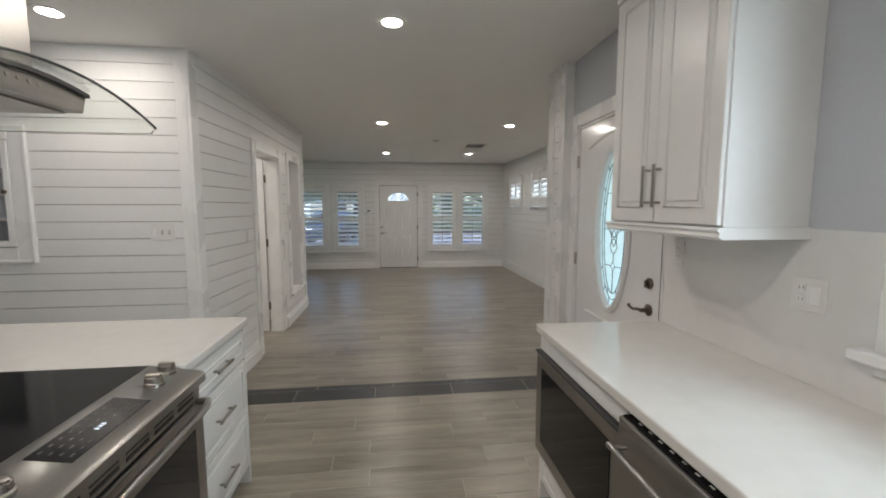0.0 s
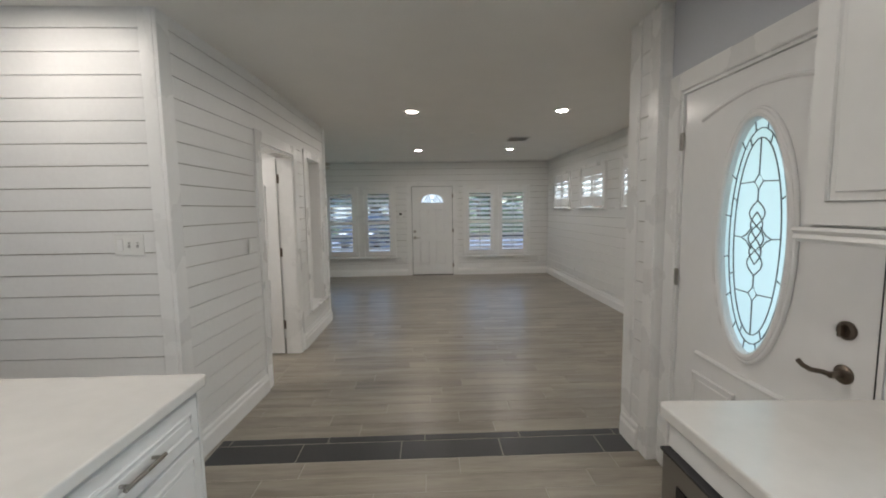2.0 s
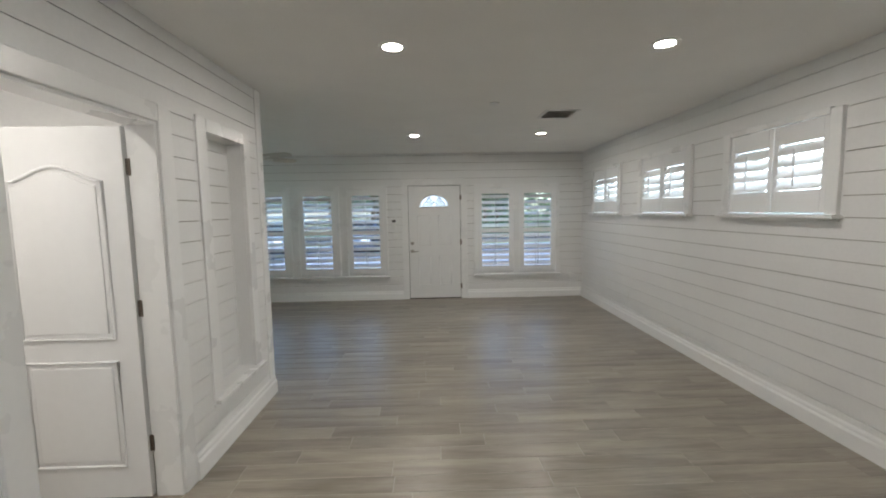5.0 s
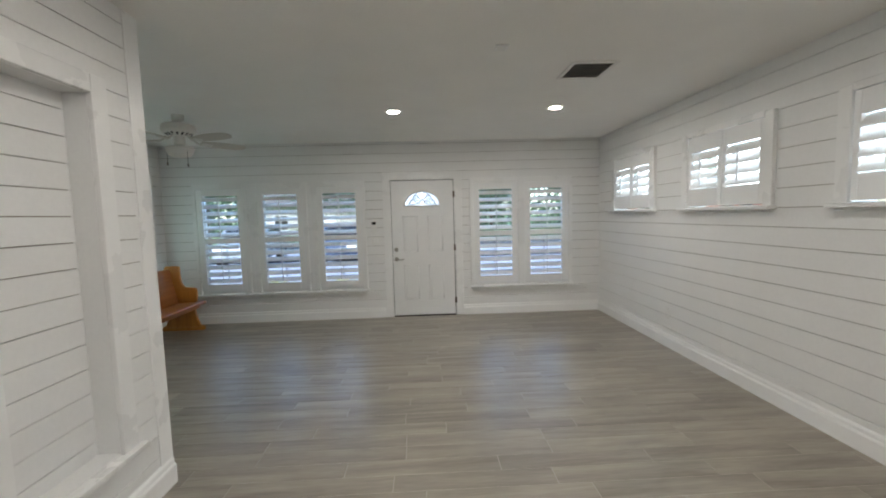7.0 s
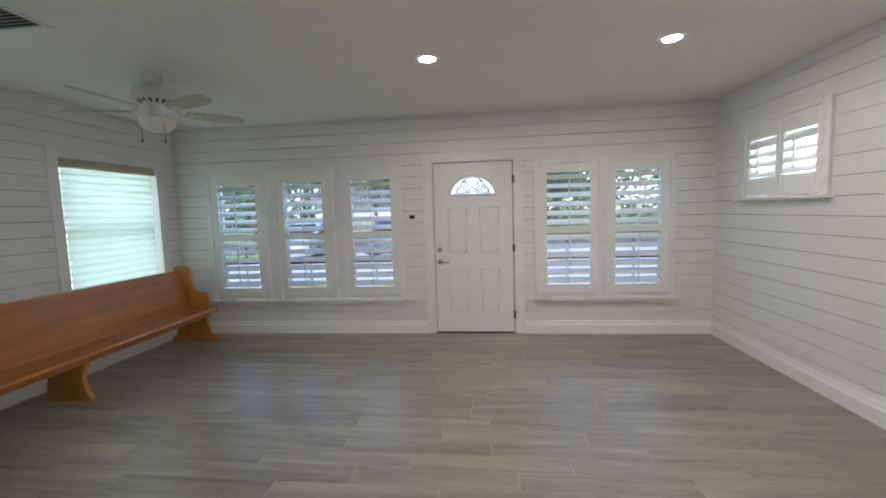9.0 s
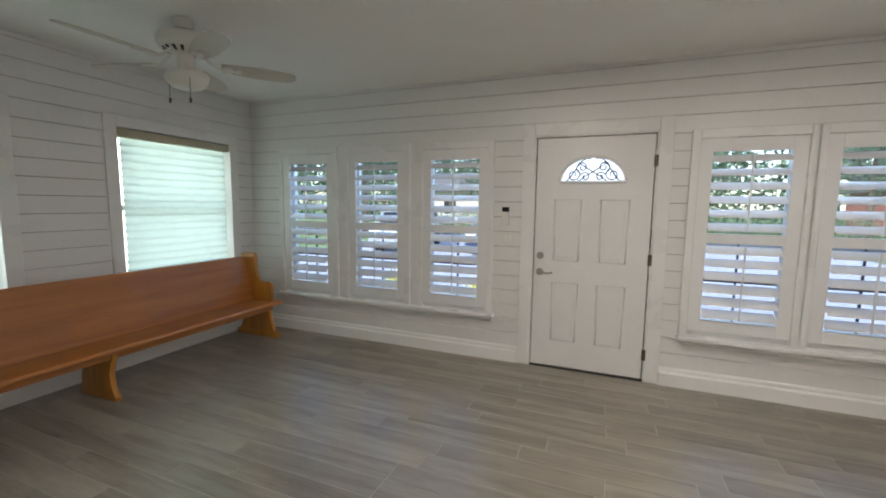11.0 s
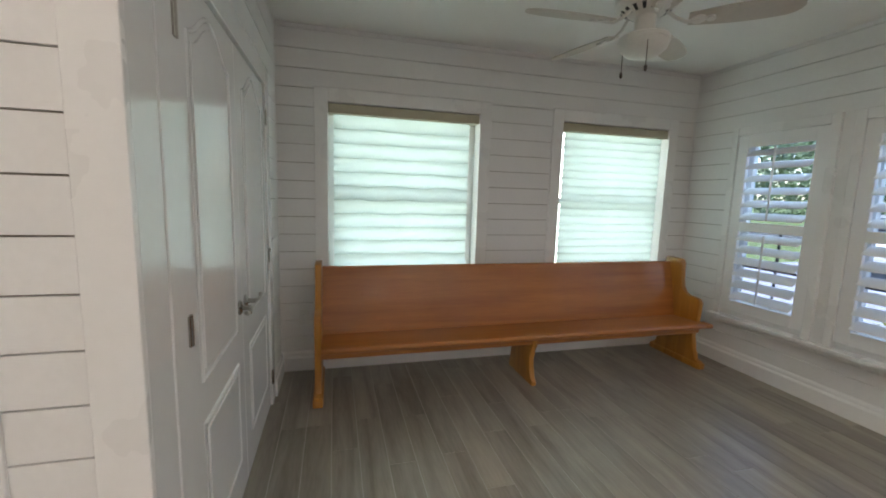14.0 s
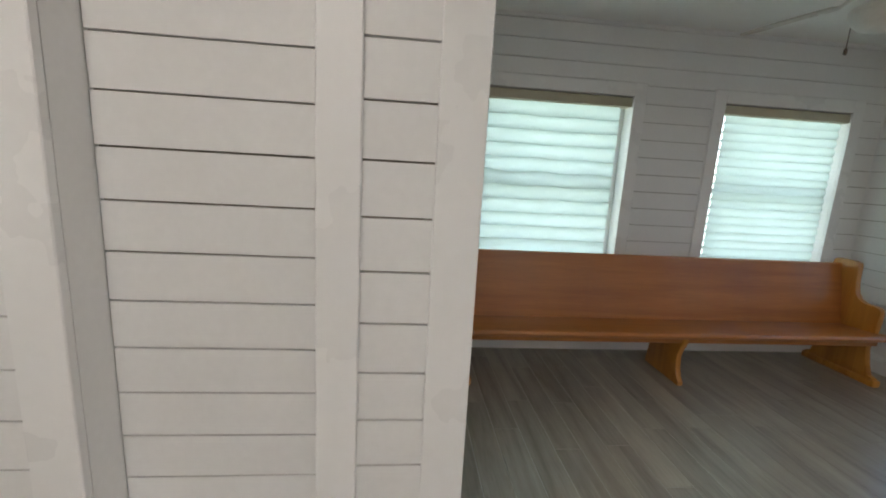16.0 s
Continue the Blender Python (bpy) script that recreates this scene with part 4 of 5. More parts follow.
part("motor_housing", turned(bmesh.new(), [(0.04, -0.088), (0.12, -0.094), (0.150, -0.108), (0.160, -0.135), (0.160, -0.165), (0.148, -0.182), (0.132, -0.188), (0.085, -0.216), (0.06, -0.222)], segs=36), FANPAINT, fan, smooth=True)
for k in range(16):
    a = radians(22.5 * k)
    slot = [(0.092, -0.007), (0.126, -0.010), (0.126, 0.010), (0.092, 0.007)]
    bm = bmesh.new()
    lo = [bm.verts.new((u * math.cos(a) - v * math.sin(a), u * math.sin(a) + v * math.cos(a), -0.2105 + (u - 0.092) * 0.58 - 0.003)) for u, v in slot]
    hi = [bm.verts.new(v.co + Vector((0, 0, 0.008))) for v in lo]
    for q in range(4):
        bm.faces.new((lo[q], lo[(q + 1) % 4], hi[(q + 1) % 4], hi[q]))
    bm.faces.new(lo)
    bm.faces.new(hi)
    bmesh.ops.recalc_face_normals(bm, faces=bm.faces[:])
    part("vent_slot", bm, DARK, fan, "dark cooling slot")
part("switch_housing", turned(bmesh.new(), [(0.050, -0.218), (0.052, -0.24), (0.052, -0.305), (0.070, -0.318), (0.118, -0.324), (0.128, -0.332), (0.130, -0.352)], segs=32), FANPAINT, fan, smooth=True)
part("light_bowl", turned(bmesh.new(), [(0.124, -0.350), (0.126, -0.358), (0.116, -0.388), (0.088, -0.414), (0.045, -0.428), (0.004, -0.431)], segs=36), BOWL, fan, "frosted glass bowl", True)
for a, drop in ((200, 0.15), (330, 0.17)):
    c, s = 0.118 * math.cos(radians(a)), 0.118 * math.sin(radians(a))
    part("pull_chain", turned(tube(bmesh.new(), [(c, s, -0.33), (c, s, -0.33 - drop)], 0.0022, 6), [(0.004, -0.33 - drop), (0.008, -0.335 - drop), (0.008, -0.355 - drop), (0.003, -0.362 - drop)], (c, s, 0), segs=10), BRONZE, fan, "bead chain with dark fob")
outline = []
for i in range(9):
    t = i / 8
    outline.append((0.20 + 0.39 * t, 0.040 + 0.034 * math.sin(math.pi * (0.08 + 0.62 * t)) ** 1.2))
for i in range(1, 8):
    a = math.pi / 2 - math.pi * i / 8
    outline.append((0.59 + 0.085 * math.cos(a), outline[8][1] * math.sin(a)))
outline += [(x, -w) for x, w in reversed(outline[:9])]
blade_mesh = mesh_of("blade", prism(bmesh.new(), outline, "z", -0.004, 0.004, 0.0015), BLADE)
iron = bmesh.new()
tube(iron, [(0.10, 0, 0.058), (0.14, 0, 0.018), (0.19, 0.006, -0.010), (0.25, 0, -0.008)], 0.009, 8)
turned(iron, [(0.034, -0.012), (0.034, -0.005)], (0.245, 0, 0), segs=18)
turned(iron, [(0.020, -0.016), (0.020, -0.004)], (0.30, 0, 0), segs=14)
iron_mesh = mesh_of("blade_arm", iron, FANPAINT, True)
for k in range(5):
    b = new("blade", blade_mesh)
    b.parent = fan
    b.matrix_basis = pose(0, 0, -0.262, 0, 0, 50 + 72 * k) @ pose(0, 0, 0, -13, 0, 0)
    a = new("blade_arm", iron_mesh)
    a.parent = b

# ---- the pew ----
pew = base("church_pew", (0, 0, 0), "long honey-stained oak church pew against the wall", "pew")


def pew_end(y0, y1):
    p = [(-3.215, 0.0), (-2.675, 0.0), (-2.668, 0.03), (-2.675, 0.065), (-2.715, 0.075), (-2.745, 0.16), (-2.765, 0.27), (-2.745, 0.36), (-2.735, 0.42), (-2.728, 0.565), (-2.742, 0.595), (-2.775, 0.605),
         (-2.85, 0.608), (-2.895, 0.625), (-2.925, 0.67), (-2.94, 0.74), (-2.945, 0.875), (-2.955, 0.905), (-2.99, 0.915), (-3.12, 0.915), (-3.14, 0.90), (-3.145, 0.86), (-3.11, 0.60), (-3.10, 0.40), (-3.13, 0.20), (-3.175, 0.075), (-3.21, 0.065)]
    part("end_panel", prism(bmesh.new(), p, "y", y0, y1, 0.006), PEWEND, pew, "shaped oak end panel with armrest", True)
    part("shoe", boxes((-3.225, -2.655, y0 - 0.012, y1 + 0.012, 0.0, 0.055), bevel=0.012, seg=2), PEWEND, pew, smooth=True)


pew_end(7.03, 7.075)
pew_end(10.165, 10.21)
nose = [(-2.652 + 0.024 * math.cos(a), 0.390 + 0.020 * math.sin(a)) for a in [math.pi * (0.5 - i / 8) for i in range(9)]]
part("seat", prism(bmesh.new(), [(-3.04, 0.392), (-2.84, 0.400)] + nose + [(-2.84, 0.362), (-3.04, 0.356)], "y", 7.077, 10.163), PEWWOOD, pew, "smooth oak seat with a rounded nose", True)
part("seat_rail", boxes((-2.73, -2.695, 7.077, 10.163, 0.318, 0.358), bevel=0.004), PEWWOOD, pew)
part("seat_nosing_end", boxes((-2.728, -2.628, 10.165, 10.235, 0.370, 0.410), bevel=0.014, seg=2), PEWWOOD, pew, smooth=True)
part("backrest", prism(bmesh.new(), [(-2.975, 0.385), (-2.995, 0.50), (-3.035, 0.70), (-3.075, 0.868), (-3.088, 0.876), (-3.102, 0.870), (-3.062, 0.70), (-3.022, 0.50), (-3.005, 0.385)], "y", 7.077, 10.163), PEWWOOD, pew, "tall plain oak backrest", True)
part("middle_support", prism(bmesh.new(), [(-3.09, 0), (-2.675, 0), (-2.672, 0.03), (-2.70, 0.06), (-2.722, 0.12), (-2.730, 0.20), (-2.708, 0.27), (-2.682, 0.32), (-2.685, 0.358), (-3.03, 0.354)], "y", 8.60, 8.64, 0.005), PEWEND, pew, "shaped oak middle leg", True)

# ---- plates and small wall fittings ----


def wall_plate(at, axis, out, gangs, label, category, name):
    """A cover plate with one insert a gang: s switch, r rocker, o outlet."""
    p = base(name, (0, 0, 0), label, category)
    w, h = 0.045 * len(gangs) + 0.027, 0.115

    def b(u0, u1, z0, z1, d0, d1):
        x, y, z = at
        d0, d1 = sorted((out * d0, out * d1))
        return (x + d0, x + d1, y + u0, y + u1, z + z0, z + z1) if axis == "x" else (x + u0, x + u1, y + d0, y + d1, z + z0, z + z1)
    part("plate", boxes(b(-w / 2, w / 2, -h / 2, h / 2, 0, 0.006), bevel=0.003, seg=2), PLASTIC, p)
    for i, g in enumerate(gangs):
        u = -w / 2 + 0.036 + 0.046 * i - 0.0005 * len(gangs)
        if g == "s":
            part("toggle", boxes(b(u - 0.005, u + 0.005, -0.002, 0.014, 0.005, 0.018), bevel=0.002), PLASTIC, p)
            part("toggle_slot", boxes(b(u - 0.007, u + 0.007, -0.016, 0.016, 0.0055, 0.0068)), GREYPLASTIC, p)
        elif g == "r":
            part("rocker", boxes(b(u - 0.016, u + 0.016, -0.033, 0.033, 0.005, 0.009), bevel=0.002), TRIM, p)
        else:
            for s in (-0.02, 0.02):
                o = part("socket", boxes(b(u - 0.015, u + 0.015, s - 0.014, s + 0.014, 0.005, 0.0085), bevel=0.003), TRIM, p)
                part("slot", boxes(b(u - 0.008, u - 0.006, s - 0.005, s + 0.006, 0.0083, 0.0088), b(u + 0.006, u + 0.008, s - 0.005, s + 0.006, 0.0083, 0.0088)), DARK, o)
    return p


wall_plate((-1.31, YP, 1.338), "y", -1, "rss", "white three-gang switch plate on shiplap", "light switch", "switch_plate")
wall_plate((XL, 4.33, 1.25), "x", 1, "r", "white single rocker switch plate on shiplap", "light switch", "switch_plate")
wall_plate((XK - 0.012, 1.50, 1.228), "x", -1, "ro", "white two-gang outlet and rocker plate on the backsplash", "outlet", "outlet_plate")
wall_plate((XK - 0.012, 2.13, 1.30), "x", -1, "o", "white outlet plate under the wall cabinet", "outlet", "outlet_plate")
wall_plate((-0.24, YF, 0.38), "y", -1, "o", "white outlet plate low on shiplap", "outlet", "outlet_plate")
wall_plate((2.92, YF, 0.37), "y", -1, "o", "white outlet plate low on shiplap", "outlet", "outlet_plate")
wall_plate((XR, 8.73, 0.37), "x", -1, "o", "white outlet plate low on shiplap", "outlet", "outlet_plate")
wall_plate((XW, 6.93, 0.43), "x", 1, "o", "white outlet plate low on shiplap", "outlet", "outlet_plate")
wall_plate((-0.245, YF, 1.165), "y", -1, "rr", "white two-gang switch plate beside the entry door", "light switch", "switch_plate")
th = base("thermostat", (0, 0, 0), "small white wall thermostat with a dark display", "thermostat")
part("housing", boxes((-0.305, -0.235, YF - 0.022, YF, 1.28, 1.45), bevel=0.006, seg=2), PLASTIC, th)
part("display", boxes((-0.302, -0.238, YF - 0.025, YF - 0.021, 1.405, 1.446), bevel=0.001), BLACKGLASS, th, "dark display")

# ---- kitchen: island side ----


def bar_pull(parent, p0, p1, out, r=0.0066):
    """A straight bar on two posts; out: offset from the face to the bar."""
    a, b, o = Vector(p0), Vector(p1), Vector(out)
    d = (b - a).normalized()
    bm = tube(bmesh.new(), [a + o - d * 0.018, b + o + d * 0.018], r, 10)
    for q in (a, b):
        tube(bm, [q, q + o], r * 0.85, 8)
    part("handle", bm, NICKEL, parent, "brushed nickel bar handle", True)


def drawer_front(parent, x, out, y0, y1, z0, z1, pull=True):
    """A framed drawer or door front standing on the plane x."""
    a, b = sorted((x, x + out * 0.019))
    f = part("drawer_front", boxes((a, b, y0, y1, z0, z1), bevel=0.003), CABINET, parent)
    k = 0.045
    a2, b2 = sorted((x + out * 0.018, x + out * 0.023))
    bm = tube(bmesh.new(), [(x + out * 0.018, y0 + k, z0 + k), (x + out * 0.018, y1 - k, z0 + k), (x + out * 0.018, y1 - k, z1 - k), (x + out * 0.018, y0 + k, z1 - k)], 0.007, 6, True)
    part("panel_moulding", bm, CABINET, f, smooth=True)
    if z1 - z0 > 0.13:
        part("raised_panel", boxes((a2, b2, y0 + k + 0.016, y1 - k - 0.016, z0 + k + 0.016, z1 - k - 0.016), bevel=0.002), CABINET, f)
    if pull:
        c, z = (y0 + y1) / 2, (z0 + z1) / 2
        bar_pull(f, (x + out * 0.018, c - 0.064, z), (x + out * 0.018, c + 0.064, z), (out * 0.032, 0, 0))
    return f


cab = base("drawer_cabinet", (0, 0, 0), "white three-drawer base cabinet with nickel bar handles", "cabinet")
part("body", boxes((-1.06, -0.485, 1.915, 2.545, 0.10, 0.885), (-1.06, -0.54, 1.915, 2.545, 0, 0.10), bevel=0.002), CABINET, cab)
part("end_panel", boxes((-1.06, -0.468, 2.547, 2.565, 0, 0.885), bevel=0.002), CABINET, cab)
for z0, z1 in ((0.715, 0.868), (0.412, 0.706), (0.112, 0.403)):
    drawer_front(cab, -0.485, 1, 1.922, 2.540, z0, z1)
isl = base("island_cabinet", (0, 0, 0), "white panelled island cabinet behind the range", "cabinet")
part("body", boxes((-2.4, -1.10, 0.3, 2.54, 0, 0.885), (-1.10, -0.485, 0.3, 1.118, 0.10, 0.885), bevel=0.002), CABINET, isl)
drawer_front(isl, -0.485, 1, 0.31, 1.112, 0.12, 0.868)
bm = bmesh.new()
prism(bm, [(-2.6, 1.908), (-0.465, 1.908), (-0.450, 1.915), (-0.450, 2.572), (-0.456, 2.590), (-0.474, 2.597), (-2.6, 2.597)], "z", 0.887, 0.926, 0.006)
prism(bm, [(-2.6, 0.25), (-1.092, 0.25), (-1.092, 1.9075), (-2.6, 1.9075)], "z", 0.887, 0.926, 0.0)
prism(bm, [(-1.0915, 0.25), (-0.437, 0.25), (-0.437, 1.120), (-1.0915, 1.120)], "z", 0.887, 0.926, 0.006)
tagged(new("island_worktop", mesh_of("island_worktop", bm, QUARTZ)), "white quartz island worktop with eased edges", "countertop")

rg = base("range", (0, 0, 0), "stainless slide-in electric range with black glass cooktop", "stove")
R0, R1 = 1.128, 1.898
part("body", boxes((-1.085, -0.43, R0 + 0.004, R1 - 0.004, 0.08, 0.90), (-1.05, -0.50, R0 + 0.03, R1 - 0.03, 0, 0.08), bevel=0.002), STEEL, rg)
part("cooktop", boxes((-1.088, -0.555, R0, R1, 0.9265, 0.934), bevel=0.002), mat("black_ceramic_glass", (0.008, 0.008, 0.009), 0.1, vary=0.05, bump=0, spec=0.1), rg, "black glass cooktop")
part("control_panel", prism(bmesh.new(), [(-0.555, 0.902), (-0.555, 0.940), (-0.545, 0.944), (-0.372, 0.918), (-0.362, 0.908), (-0.362, 0.882), (-0.42, 0.876), (-0.42, 0.902)], "y", R0 - 0.002, R1 - 0.028, 0.003), STEEL, rg, "brushed steel sloped control panel", True)


def on_panel(x):
    return 0.944 - (x + 0.545) / 0.173 * 0.026


px0, px1 = -0.516, -0.414
part("touch_display", prism(bmesh.new(), [(px0, on_panel(px0)), (px0, on_panel(px0) + 0.002), (px1, on_panel(px1) + 0.002), (px1, on_panel(px1))], "y", 1.312, 1.622), BLACKGLASS, rg, "black touch display")
PRINT = mat("grey_print", (0.07, 0.07, 0.075), 0.5)
for i in range(4):
    for j in range(9):
        if 3 <= j <= 5 and i > 1:
            continue
        x, y = px0 + 0.016 + 0.023 * i, 1.338 + 0.031 * j
        z = on_panel(x) + 0.0022
        part("key_mark", boxes((x - 0.0025, x + 0.0025, y - 0.006, y + 0.006, z - 0.0005, z + 0.0006)), PRINT, rg)
bm = bmesh.new()
for y in (1.452, 1.466, 1.478):
    box(bm, -0.458, -0.447, y - 0.0035, y + 0.0035, on_panel(-0.4525) + 0.0015, on_panel(-0.4525) + 0.003)
part("clock_digits", bm, glow_mat("clock_glow", (0.55, 0.75, 1.0), 0.2), rg, "lit clock digits")
for kx, ky in ((-0.472, 1.828), (-0.462, 1.732), (-0.472, 1.198), (-0.462, 1.105)):
    z = on_panel(kx)
    bm = turned(bmesh.new(), [(0.031, z - 0.008), (0.031, z + 0.006), (0.027, z + 0.010), (0.026, z + 0.026), (0.022, z + 0.030)], (kx, ky, 0), segs=24)
    box(bm, kx - 0.025, kx + 0.025, ky - 0.008, ky + 0.008, z + 0.022, z + 0.037, bevel=0.004)
    part("knob", bm, NICKEL, rg, "polished metal knob", True)
part("oven_door", boxes((-0.43, -0.388, R0 + 0.006, R1 - 0.006, 0.235, 0.800), bevel=0.006, seg=2), STEEL, rg)
part("oven_window", boxes((-0.389, -0.3855, R0 + 0.075, R1 - 0.075, 0.30, 0.715), bevel=0.001), BLACKGLASS, rg, "dark oven window")
part("vent_trim", boxes((-0.43, -0.398, R0 + 0.006, R1 - 0.006, 0.806, 0.872), bevel=0.003), STEEL, rg)
for i in range(5):
    y = R0 + 0.07 + 0.135 * i
    for z in (0.822, 0.843):
        part("vent_slot", boxes((-0.3985, -0.3965, y, y + 0.105, z, z + 0.012)), DARK, rg)
part("storage_drawer", boxes((-0.43, -0.392, R0 + 0.006, R1 - 0.006, 0.09, 0.226), bevel=0.005), STEEL, rg)
hp = [(-0.392, R0 + 0.04, 0.805), (-0.352, R0 + 0.045, 0.806), (-0.338, R0 + 0.09, 0.806)] + [(-0.334, R0 + 0.15 + 0.47 * i / 4, 0.806) for i in range(5)] + [(-0.338, R1 - 0.09, 0.806), (-0.352, R1 - 0.045, 0.806), (-0.392, R1 - 0.04, 0.805)]
part("oven_handle", tube(bmesh.new(), hp, 0.013, 12), STEEL, rg, "curved steel towel-bar handle", True)

hood = base("range_hood", (0, 0, 0), "stainless chimney range hood with curved glass canopy", "range hood")
HY, HW = 1.505, 0.425


def arch(y):
    return 1.776 + 0.09 * (1 - ((y - HY) / HW) ** 2)


part("chimney", boxes((-1.00, -0.70, HY - 0.175, HY + 0.185, 1.86, ZC), bevel=0.002), STEEL, hood, "brushed steel chimney")
bm = bmesh.new()
ys = [HY - 0.22 + 0.40 * i / 14 for i in range(15)]
prism(bm, [(y, arch(y) - 0.012) for y in ys] + [(HY + 0.165, 1.790), (HY - 0.205, 1.790)], "x", -1.08, -0.565)
part("hood_body", bm, STEEL, hood, "brushed steel hood body", True)
bm = bmesh.new()
prism(bm, [(y, arch(y) - 0.003) for y in ys] + [(y, arch(y) - 0.014) for y in reversed(ys)], "x", -1.085, -0.552)
part("gasket", bm, DARK, hood, "black gasket under the glass", True)
ys = [HY - HW + 2 * HW * i / 28 for i in range(29)]
bm = bmesh.new()
top, bot = [], []
for y in ys:
    e = abs(y - HY) / HW
    inset = 0.03 * max(0, (e - 0.93) / 0.07) ** 2
    top.append([bm.verts.new((x, y, arch(y) + 0.006)) for x in (-1.10 + inset, -0.492 - inset)])
    bot.append([bm.verts.new((x, y, arch(y))) for x in (-1.10 + inset, -0.492 - inset)])
for i in range(28):
    bm.faces.new((top[i][0], top[i][1], top[i + 1][1], top[i + 1][0]))
    bm.faces.new((bot[i][0], bot[i + 1][0], bot[i + 1][1], bot[i][1]))
    bm.faces.new((top[i][1], bot[i][1], bot[i + 1][1], top[i + 1][1]))
    bm.faces.new((top[i][0], top[i + 1][0], bot[i + 1][0], bot[i][0]))
for i in (0, 28):
    bm.faces.new((top[i][0], bot[i][0], bot[i][1], top[i][1]))
bmesh.ops.recalc_face_normals(bm, faces=bm.faces[:])
pane_shadow_off(part("glass_canopy", bm, SMOKE, hood, "curved clear glass canopy", True))
part("glass_edge", tube(bmesh.new(), [(-0.489, y, arch(y) + 0.003) for y in ys[1:-1]], 0.0035, 6), LEAD, hood, "dark glass edge", True)
for i in range(5):
    part("button", turned(bmesh.new(), [(0.006, -0.566), (0.006, -0.562)], (0, HY - 0.10 + 0.03 * i, 1.83), "x", 12), NICKEL, hood)
part("baffle_filter", boxes((-1.05, -0.60, HY - 0.19, HY + 0.15, 1.784, 1.791), bevel=0.001), NICKEL, hood)

china = base("china_cabinet", (0, 0, 0), "built-in white china cabinet with a glazed door", "cabinet")
part("casing", boxes((-2.24, -2.145, YP - 0.012, YP + 0.014, 1.15, 2.06), (-2.995, -2.90, YP - 0.012, YP + 0.014, 1.15, 2.06), (-2.90, -2.24, YP - 0.012, YP + 0.014, 1.97, 2.06), (-2.90, -2.24, YP - 0.012, YP + 0.014, 1.15, 1.24), bevel=0.003), TRIM, china)
part("outer_bead", boxes((-2.150, -2.128, YP - 0.022, YP + 0.014, 1.128, 2.082), (-3.012, -2.990, YP - 0.022, YP + 0.014, 1.128, 2.082), (-2.990, -2.150, YP - 0.022, YP + 0.014, 2.058, 2.082), (-2.990, -2.150, YP - 0.022, YP + 0.014, 1.128, 1.152), bevel=0.005, seg=2), TRIM, china)
part("interior", boxes((-2.91, -2.90, YP + 0.02, YP + 0.30, 1.23, 1.98), (-2.24, -2.23, YP + 0.02, YP + 0.30, 1.23, 1.98), (-2.91, -2.23, YP + 0.30, YP + 0.31, 1.23, 1.98), (-2.90, -2.24, YP + 0.02, YP + 0.30, 1.97, 1.98), (-2.90, -2.24, YP + 0.02, YP + 0.30, 1.23, 1.24)), WALLGREY, china)
for z in (1.42, 1.60, 1.78):
    part("shelf", boxes((-2.899, -2.241, YP + 0.03, YP + 0.299, z, z + 0.016)), TRIM, china)
dr = part("door", boxes((-2.285, -2.243, YP - 0.018, YP + 0.004, 1.245, 1.965), (-2.897, -2.855, YP - 0.018, YP + 0.004, 1.245, 1.965), (-2.855, -2.285, YP - 0.018, YP + 0.004, 1.925, 1.965), (-2.855, -2.285, YP - 0.018, YP + 0.004, 1.245, 1.285), bevel=0.004), TRIM, china)
pane_shadow_off(part("pane", boxes((-2.856, -2.284, YP - 0.006, YP - 0.003, 1.284, 1.926)), GLASS, dr, "clear glass"))
part("knob", turned(bmesh.new(), [(0.006, YP - 0.018), (0.006, YP - 0.03), (0.014, YP - 0.034), (0.014, YP - 0.042), (0.006, YP - 0.046)], (-2.268, 0, 1.62), "y", 16), BRONZE, dr, "small dark knob", True)

# ---- kitchen: counter side ----
bm = bmesh.new()
prism(bm, [(1.048, -2.4), (XK - 0.001, -2.4), (XK - 0.001, 2.246), (XK - 0.001, 2.25), (1.075, 2.285), (1.055, 2.28), (1.048, 2.262)], "z", 0.887, 0.926, 0.006)
tagged(new("worktop", mesh_of("worktop", bm, QUARTZ)), "white quartz worktop with faint grey veining", "countertop")
bm = bmesh.new()
for a, b, z0, z1 in cells(-2.4, 2.235, 0.927, 1.445, [(-0.11, 1.302, 1.03, 1.45)]):
    box(bm, XK - 0.012, XK - 0.0005, a, b, z0, z1)
setting("backsplash", bm, SPLASH, "smooth white slab backsplash behind the counter", "backsplash")
bc = base("base_cabinet", (0, 0, 0), "white base cabinet round the microwave drawer", "cabinet")
part("body", boxes((1.10, XK - 0.001, 1.472, 1.486, 0.10, 0.885), (1.08, XK - 0.001, 2.238, 2.262, 0, 0.885), (1.60, XK - 0.001, 1.486, 2.238, 0.10, 0.885), (1.10, 1.60, 1.486, 2.238, 0.10, 0.285), (1.16, 1.60, 1.486, 2.238, 0, 0.10)), CABINET, bc)
part("top_rail", boxes((1.064, 1.60, 1.476, 2.238, 0.808, 0.886), bevel=0.003), CABINET, bc)
drawer_front(bc, 1.098, -1, 1.476, 2.236, 0.105, 0.278, False)
mw = base("microwave_drawer", (0, 0, 0), "built-in stainless microwave drawer with dark glass", "microwave")
part("body", boxes((1.075, 1.58, 1.49, 2.234, 0.288, 0.800)), DARK, mw)
part("front", boxes((1.046, 1.078, 1.476, 2.240, 0.288, 0.802), bevel=0.005, seg=2), STEEL, mw, "brushed steel drawer front")
part("window", boxes((1.042, 1.0465, 1.53, 2.165, 0.36, 0.735), bevel=0.001), BLACKGLASS, mw, "dark glass window")
